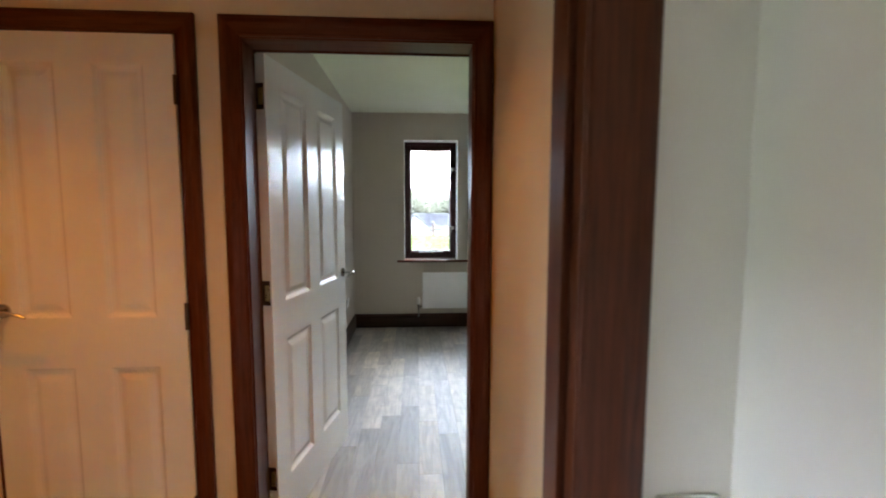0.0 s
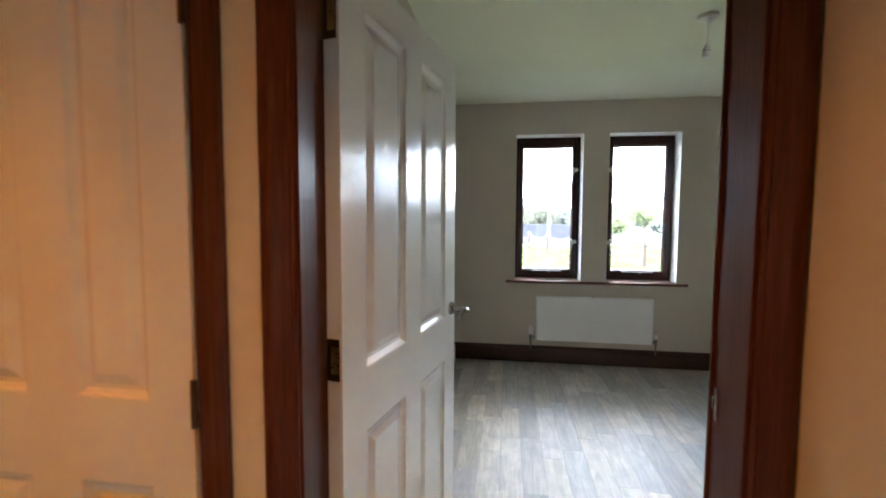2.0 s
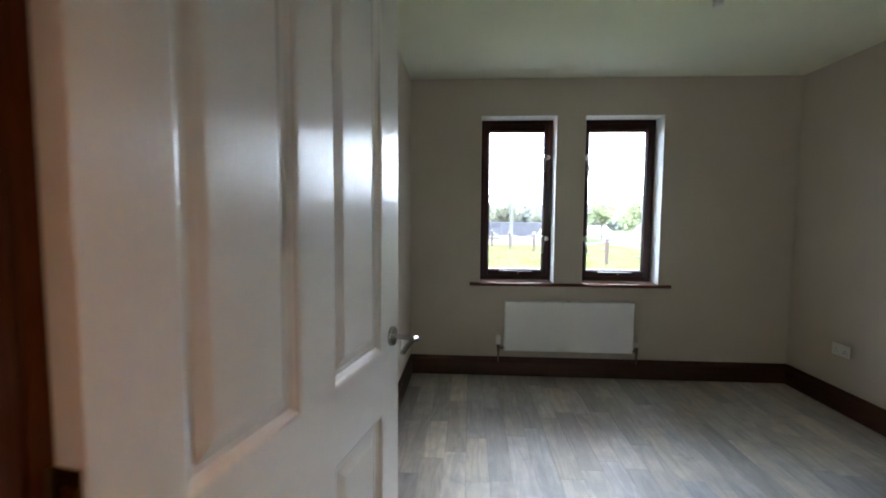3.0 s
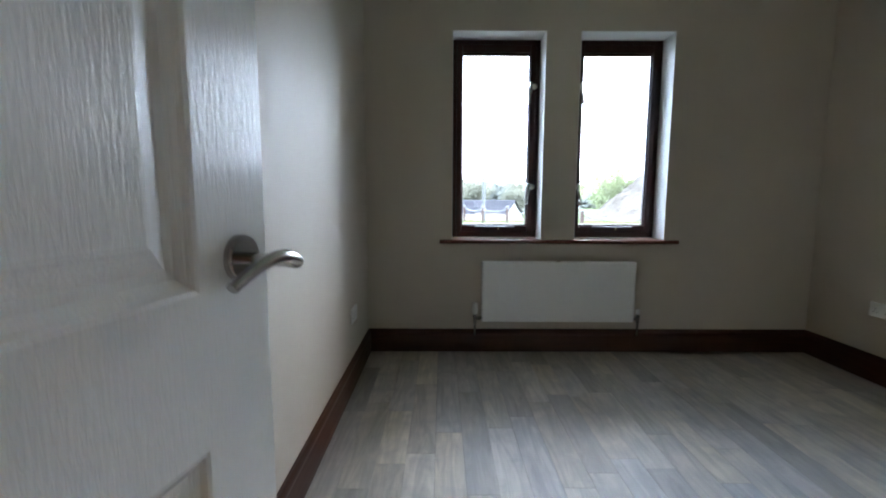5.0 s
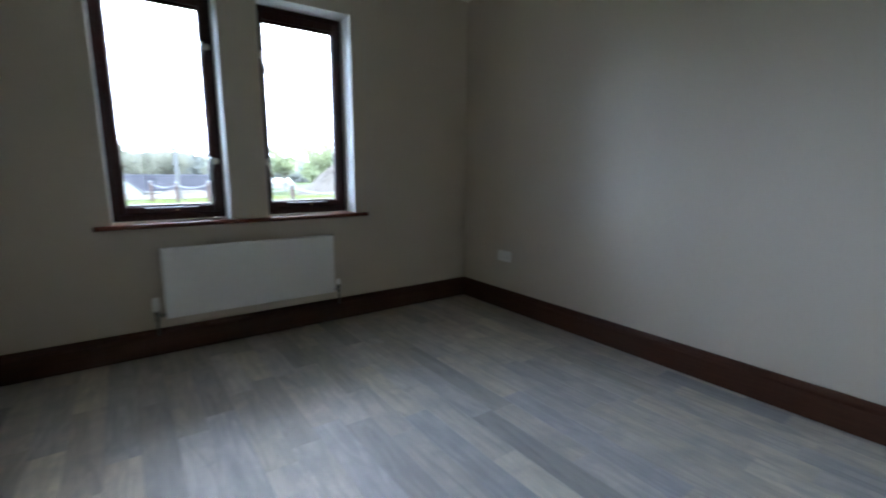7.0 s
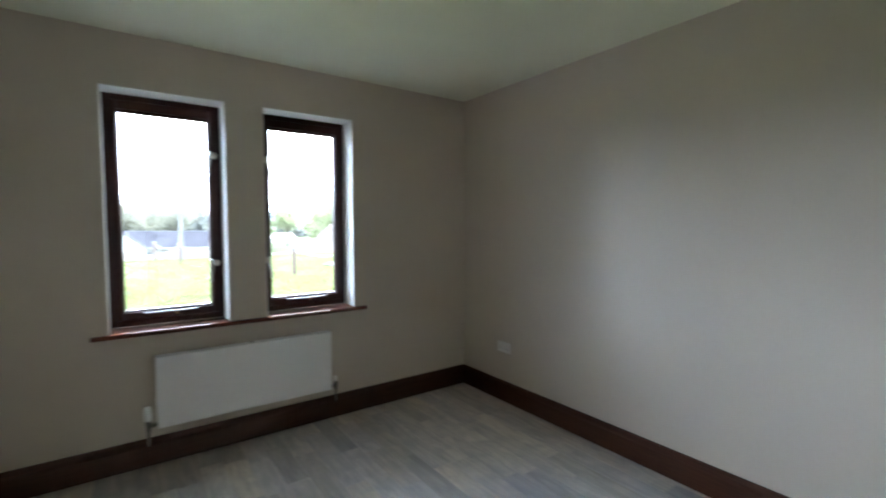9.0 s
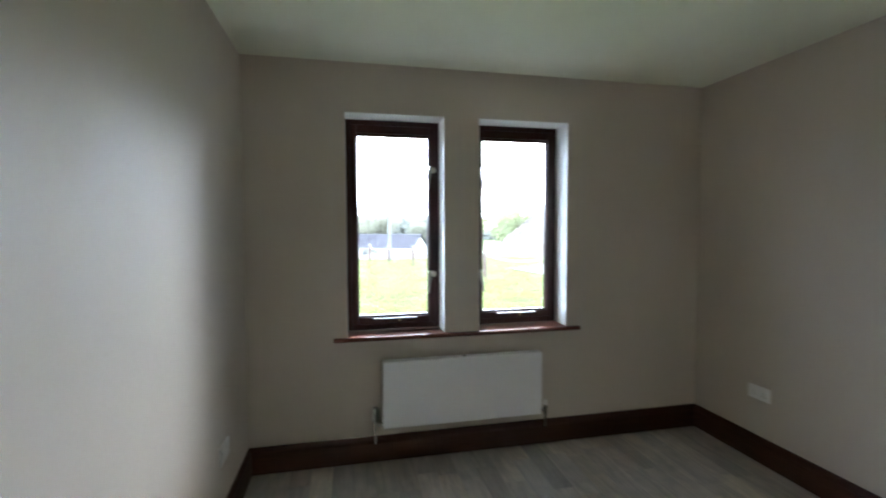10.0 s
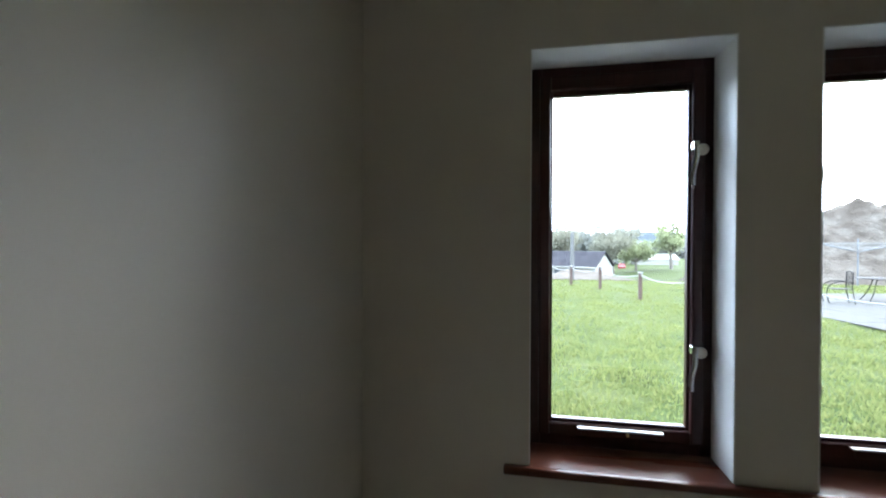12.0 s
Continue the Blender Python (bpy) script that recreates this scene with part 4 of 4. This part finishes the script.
# woods and hills
def woods(name, x0, x1, y, z, h, seed, label):
    rng = random.Random(seed)
    verts, faces = [], []
    for _ in range(5200):
        x = rng.uniform(x0, x1)
        top = h * (0.72 + 0.30 * noise.noise((x * 0.06, seed, 0)) + 0.14 * noise.noise((x * 0.25, seed, 4)))
        c = Vector((x, y + rng.uniform(-6, 6), z + top * rng.random() ** 0.6))
        n = Vector((rng.gauss(0, 1), rng.gauss(0, 1), rng.gauss(0, 1))).normalized()
        u = n.orthogonal().normalized()
        v, s, k = n.cross(u), rng.uniform(0.5, 1.3), len(verts)
        verts += [c - u * s, c + v * s * 0.7, c + u * s, c - v * s * 0.7]
        faces.append((k, k + 1, k + 2, k + 3))
    me = bpy.data.meshes.new(name)
    me.from_pydata(verts, [], faces)
    me.materials.append(M_WOODS_HAZE)
    return tagged(new(name, me), label=label, category="woods", kind="stuff")


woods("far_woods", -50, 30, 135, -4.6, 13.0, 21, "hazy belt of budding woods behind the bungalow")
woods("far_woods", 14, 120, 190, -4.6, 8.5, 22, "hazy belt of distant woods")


def hill(x, y, rx, ry, h, label):
    bm = bmesh.new()
    rows = []
    for j in range(17):
        rows.append([])
        for i in range(33):
            u, v = 2 * i / 32 - 1, 2 * j / 16 - 1
            f = max(0.0, 1 - u * u) ** 1.2 * max(0.0, 1 - v * v)
            f *= 0.85 + 0.3 * noise.noise((u * 2.5 + x, v * 2, 0))
            rows[-1].append(bm.verts.new((x + rx * u, y + ry * v, -6 + h * f)))
    for r1, r2 in zip(rows, rows[1:]):
        for i in range(32):
            bm.faces.new((r1[i], r1[i + 1], r2[i + 1], r2[i]))
    return solid("backdrop", bm, M_HILL, label, "hill", smooth=True)


hill(40, 700, 230, 150, 22, "low blue wooded hill far off")
hill(260, 900, 260, 200, 33, "long blue hill on the skyline")
hill(-260, 650, 260, 150, 36, "wooded rise far off")


# the bungalow across the field
def bungalow(x0, x1, y0, y1, z, eave, ridge):
    h = thing("bungalow", ((x0 + x1) / 2, (y0 + y1) / 2, z), -28, label="white rendered bungalow under a blue slate roof", category="house")
    w, d = (x1 - x0) / 2, (y1 - y0) / 2
    wins = [(-w + 2.2, -w + 3.3), (-w + 4.6, -w + 5.7), (-w + 7.2, -w + 8.2), (-w + 9.4, -w + 10.6)]
    part("wall", pierced("x", -w, w, 0, eave, -d, -d + 0.3, [(a, b, 0.95, 1.95) for a, b in wins]), M_RENDER, h)
    part("wall", box(-w, w, d - 0.3, d, 0, eave), M_RENDER, h)
    for s in (-1, 1):
        bm = bmesh.new()
        a = [bm.verts.new((s * w, p, q)) for p, q in ((-d + 0.3, 0), (d - 0.3, 0), (d - 0.3, eave), (0, ridge - 0.12), (-d + 0.3, eave))]
        b = [bm.verts.new((s * (w - 0.3), p, q)) for p, q in ((-d + 0.3, 0), (d - 0.3, 0), (d - 0.3, eave), (0, ridge - 0.12), (-d + 0.3, eave))]
        for i in range(5):
            bm.faces.new((a[i], a[(i + 1) % 5], b[(i + 1) % 5], b[i]))
        bm.faces.new(a)
        bm.faces.new(b)
        part("gable", bm, M_RENDER, h)
        bm = bmesh.new()
        sec = [(s * (d + 0.35), eave - 0.10), (0, ridge), (0, ridge + 0.12), (s * (d + 0.35), eave + 0.04)]
        ends = [[bm.verts.new((x, p, q)) for p, q in sec] for x in (-w - 0.25, w + 0.25)]
        for i in range(4):
            bm.faces.new((ends[0][i], ends[0][(i + 1) % 4], ends[1][(i + 1) % 4], ends[1][i]))
        bm.faces.new(ends[0])
        bm.faces.new(ends[1])
        roof = part("roof", bm, M_SLATE, h, "blue-grey slate roof")
        if s < 0:
            for k in range(1, 9):
                f = k / 9
                y, zz = -(d + 0.35) * (1 - f), eave + 0.04 + (ridge + 0.08 - eave) * f
                part("slate_course", box(-w - 0.25, w + 0.25, y - 0.03, y + 0.25, zz, zz + 0.035), M_SLATE, roof)
    part("fascia", box(-w - 0.25, w + 0.25, -d - 0.40, -d - 0.34, eave - 0.16, eave + 0.05), M_RENDER, h)
    for a, b in wins:
        f = part("window", box(a, b, -d + 0.10, -d + 0.16, 0.95, 1.95), M_RENDER, h, "dark window in a white frame")
        for c, e in ((a + 0.06, (a + b) / 2 - 0.03), ((a + b) / 2 + 0.03, b - 0.06)):
            part("pane", box(c, e, -d + 0.08, -d + 0.12, 1.01, 1.89), M_WINDOWDARK, f)
    return h


bungalow(-0.85, 12.95, 76.0, 84.0, -4.33, 2.5, 4.75)


def outbuilding(x, y, z, half, deep, eave, ridge):
    """A white gable-fronted outbuilding with a slate roof and a boarded door."""
    o = thing("outbuilding", (x, y, z), label="white rendered outbuilding with its gable to the lawn", category="outbuilding")
    bm = bmesh.new()
    sec = [(-half, 0), (half, 0), (half, eave), (0, ridge - 0.12), (-half, eave)]
    ends = [[bm.verts.new((p, q, k)) for p, k in sec] for q in (0, deep)]
    for i in range(5):
        bm.faces.new((ends[0][i], ends[0][(i + 1) % 5], ends[1][(i + 1) % 5], ends[1][i]))
    bm.faces.new(ends[0])
    bm.faces.new(ends[1])
    part("wall", bm, M_RENDER, o)
    for s in (-1, 1):
        bm = bmesh.new()
        slope = [(s * (half + 0.3), eave - 0.3), (0, ridge), (0, ridge + 0.1), (s * (half + 0.3), eave - 0.18)]
        ends = [[bm.verts.new((p, q, k)) for p, k in slope] for q in (-0.15, deep + 0.15)]
        for i in range(4):
            bm.faces.new((ends[0][i], ends[0][(i + 1) % 4], ends[1][(i + 1) % 4], ends[1][i]))
        bm.faces.new(ends[0])
        bm.faces.new(ends[1])
        part("roof", bm, M_SLATE, o, "blue-grey slate roof")
    part("door", box(-0.55, 0.55, -0.05, 0.0, 0, 2.05, 0.01), M_BLUE, o, "pale blue boarded door")


outbuilding(0.1, 68.0, -4.25, 2.1, 6.0, 2.8, 4.6)
shed = thing("farm_shed", (33.0, 128, -4.4), label="long low white farm shed far off", category="shed")
part("wall", box(-5, 5, -3, 3, 0, 2.4), M_RENDER, shed)
bm = bmesh.new()
ends = [[bm.verts.new((x, y, z)) for y, z in ((-3.3, 2.3), (0, 3.6), (3.3, 2.3))] for x in (-5.2, 5.2)]
for i in range(3):
    bm.faces.new((ends[0][i], ends[0][(i + 1) % 3], ends[1][(i + 1) % 3], ends[1][i]))
bm.faces.new(ends[0])
bm.faces.new(ends[1])
part("roof", bm, M_RENDER, shed)

# telegraph pole in front of the bungalow
pole = thing("telegraph_pole", (2.42, 27.3, lie(2.42, 27.3)), label="pale weathered wooden pole by the track", category="pole")
part("shaft", lathe([(0.001, -0.1), (0.115, -0.1), (0.09, 2.45), (0.001, 2.47)], 10), M_POLE, pole, "", True)


def car(x, y, z, turn, mat, label):
    c = thing("parked_car", (x, y, z), turn, label=label, category="car")
    bm = bmesh.new()
    side = [(-2.0, 0.35), (-1.95, 0.8), (-1.15, 0.92), (-0.6, 1.42), (0.7, 1.45), (1.35, 0.98), (1.95, 0.85), (2.0, 0.35)]
    ends = [[bm.verts.new((px, s * (0.82 if pz < 1 else 0.66), pz)) for px, pz in side] for s in (-1, 1)]
    for i in range(8):
        bm.faces.new((ends[0][i], ends[0][(i + 1) % 8], ends[1][(i + 1) % 8], ends[1][i]))
    bm.faces.new(ends[0])
    bm.faces.new(ends[1])
    bmesh.ops.bevel(bm, geom=list(bm.edges), offset=0.05, segments=2, affect="EDGES")
    part("body", bm, mat, c, "", True)
    for s in (-1, 1):
        part("side_window", box(-0.75, 0.85, s * 0.72 - 0.03, s * 0.72 + 0.03, 0.98, 1.32, 0.02), M_WINDOWDARK, c)
        for px in (-1.25, 1.25):
            part("wheel", lathe([(0.001, -0.09), (0.3, -0.09), (0.32, -0.05), (0.32, 0.05), (0.3, 0.09), (0.001, 0.09)], 18, Matrix.Translation((px, s * 0.78, 0.32)) @ Matrix.Rotation(radians(90), 4, "X")), M_DARK, c, "", True)
    return c


car(22.4, 115.0, -4.34, 80, M_RED, "small red car parked beyond the bungalow")
car(0.8, 60.5, lie(0.8, 60.5) - 0.02, 10, M_RED, "red car parked by the bungalow's end")
car(0.3, 64.5, lie(0.3, 64.5) - 0.02, 15, M_BLUE, "pale blue van parked beside the bungalow")


# garden table, chair and clothes dryer on the patio
def garden_table(x, y):
    z = GZ + 0.045
    t = thing("garden_table", (x, y, z), label="dark iron garden table with a thin top", category="table")
    part("tabletop", lathe([(0.001, 0.70), (0.62, 0.70), (0.64, 0.712), (0.62, 0.724), (0.001, 0.724)], 36), M_IRON, t, "", True)
    for k in range(4):
        a = math.pi / 2 * k + 0.5
        part("leg", tube(bent((0.22 * math.cos(a), 0.22 * math.sin(a), 0.70), (0.30 * math.cos(a), 0.30 * math.sin(a), 0.3), (0.55 * math.cos(a), 0.55 * math.sin(a), 0.0), 8), 0.016, 8), M_IRON, t, "", True)


def garden_chair(x, y, turn):
    z = GZ + 0.045
    c = thing("garden_chair", (x, y, z), turn, label="dark iron garden chair with curved arms", category="chair", group="garden chairs")
    part("seat", box(-0.24, 0.24, -0.24, 0.24, 0.42, 0.44, 0.01), M_IRON, c)
    for sx in (-0.25, 0.25):
        part("arm", tube(bent((sx, -0.30, 0.0), (sx, -0.52, 0.60), (sx, -0.05, 0.66), 8) + bent((sx, 0.02, 0.66), (sx, 0.2, 0.66), (sx, 0.26, 0.62), 4), 0.014, 8), M_IRON, c, "", True)
        part("leg", tube([(sx, 0.24, 0.94), (sx, 0.22, 0.44), (sx, 0.30, 0.0)], 0.014, 8), M_IRON, c, "", True)
    for k in range(5):
        px = -0.2 + 0.1 * k
        part("back_bar", tube([(px, 0.225, 0.46), (px, 0.24, 0.92)], 0.006, 6), M_IRON, c, "", True)
    part("back_rail", tube([(-0.25, 0.24, 0.93), (0, 0.25, 0.97), (0.25, 0.24, 0.93)], 0.014, 8), M_IRON, c, "", True)


garden_table(10.96, 19.8)
garden_chair(9.4, 19.1, 255)
garden_chair(11.3, 18.6, 195)

dry = thing("clothes_dryer", (14.9, 27.0, lie(14.9, 27.0)), label="open rotary clothes dryer on the grass", category="clothes dryer")
part("pole", tube([(0, 0, -0.1), (0, 0, 2.15)], 0.028, 10), M_ALU, dry, "", True)
for k in range(4):
    a = math.pi / 2 * k + 0.35
    arm = part("arm", tube([(0, 0, 1.55), (2.0 * math.cos(a), 2.0 * math.sin(a), 1.95)], 0.016, 8), M_ALU, dry, "", True)
bm = bmesh.new()
for f in (0.35, 0.5, 0.65, 0.8, 0.97):
    ring = [(2.0 * f * math.cos(math.pi / 2 * k + 0.35), 2.0 * f * math.sin(math.pi / 2 * k + 0.35), 1.55 + 0.4 * f) for k in range(5)]
    for p, q in zip(ring, ring[1:]):
        tube([p, q], 0.008, 5, 1.0, bm)
part("line", bm, M_ROPE, dry, "white washing line")

# ---- pieces: patio slabs, then floor planks ----
slab_me = bpy.data.meshes.new("slab")
bm = box(-0.285, 0.285, -0.285, 0.285, -0.03, 0.0, 0.006, 1)
bm.to_mesh(slab_me)
bm.free()
slab_me.materials.append(M_SLAB)
rng = random.Random(8)
for x, y in slabs:
    s = new("slab", slab_me)
    s.parent = patio
    s.location, s.rotation_euler = (x, y, GZ + 0.045 + rng.uniform(-0.004, 0.004)), (rng.uniform(-0.006, 0.006), rng.uniform(-0.006, 0.006), 0.127 + rng.uniform(-0.01, 0.01))


def plank(x0, x1, y0, y1):
    """A printed plank with a fine eased edge, top at floor level."""
    g, e = 0.0004, 0.0009
    hx, hy = (x1 - x0) / 2 - g, (y1 - y0) / 2 - g
    verts = [(sx * (hx - o), sy * (hy - o), z) for o, z in ((0, -0.004), (0, -e * 0.6), (e, 0.0)) for sx, sy in ((-1, -1), (1, -1), (1, 1), (-1, 1))]
    faces = [(8, 9, 10, 11)] + [(4 * r + k, 4 * r + (k + 1) % 4, 4 * r + 4 + (k + 1) % 4, 4 * r + 4 + k) for r in (0, 1) for k in range(4)]
    me = bpy.data.meshes.new("plank")
    me.from_pydata(verts, [], faces)
    me.materials.append(M_FLOOR)
    ob = new("plank", me)
    ob.location = ((x0 + x1) / 2, (y0 + y1) / 2, 0)
    ob.parent = floor


PW = 0.122
rng = random.Random(4)
for x0, x1, y0, y1 in ((XL, XR, HY1 + 0.075, YW), (HX0, HX1, SY1, HY1 + 0.075)):
    k = 0
    while x0 + k * PW < x1 - 0.01:
        a, b = x0 + k * PW, min(x1, x0 + (k + 1) * PW)
        y = y0
        step = rng.uniform(0.15, 0.9)
        while y < y1 - 0.005:
            nxt = y1 if y1 - (y + step) < 0.12 else y + step
            plank(a, b, y, nxt)
            y, step = nxt, rng.choice((0.45, 0.58, 0.7, 0.86))
        k += 1
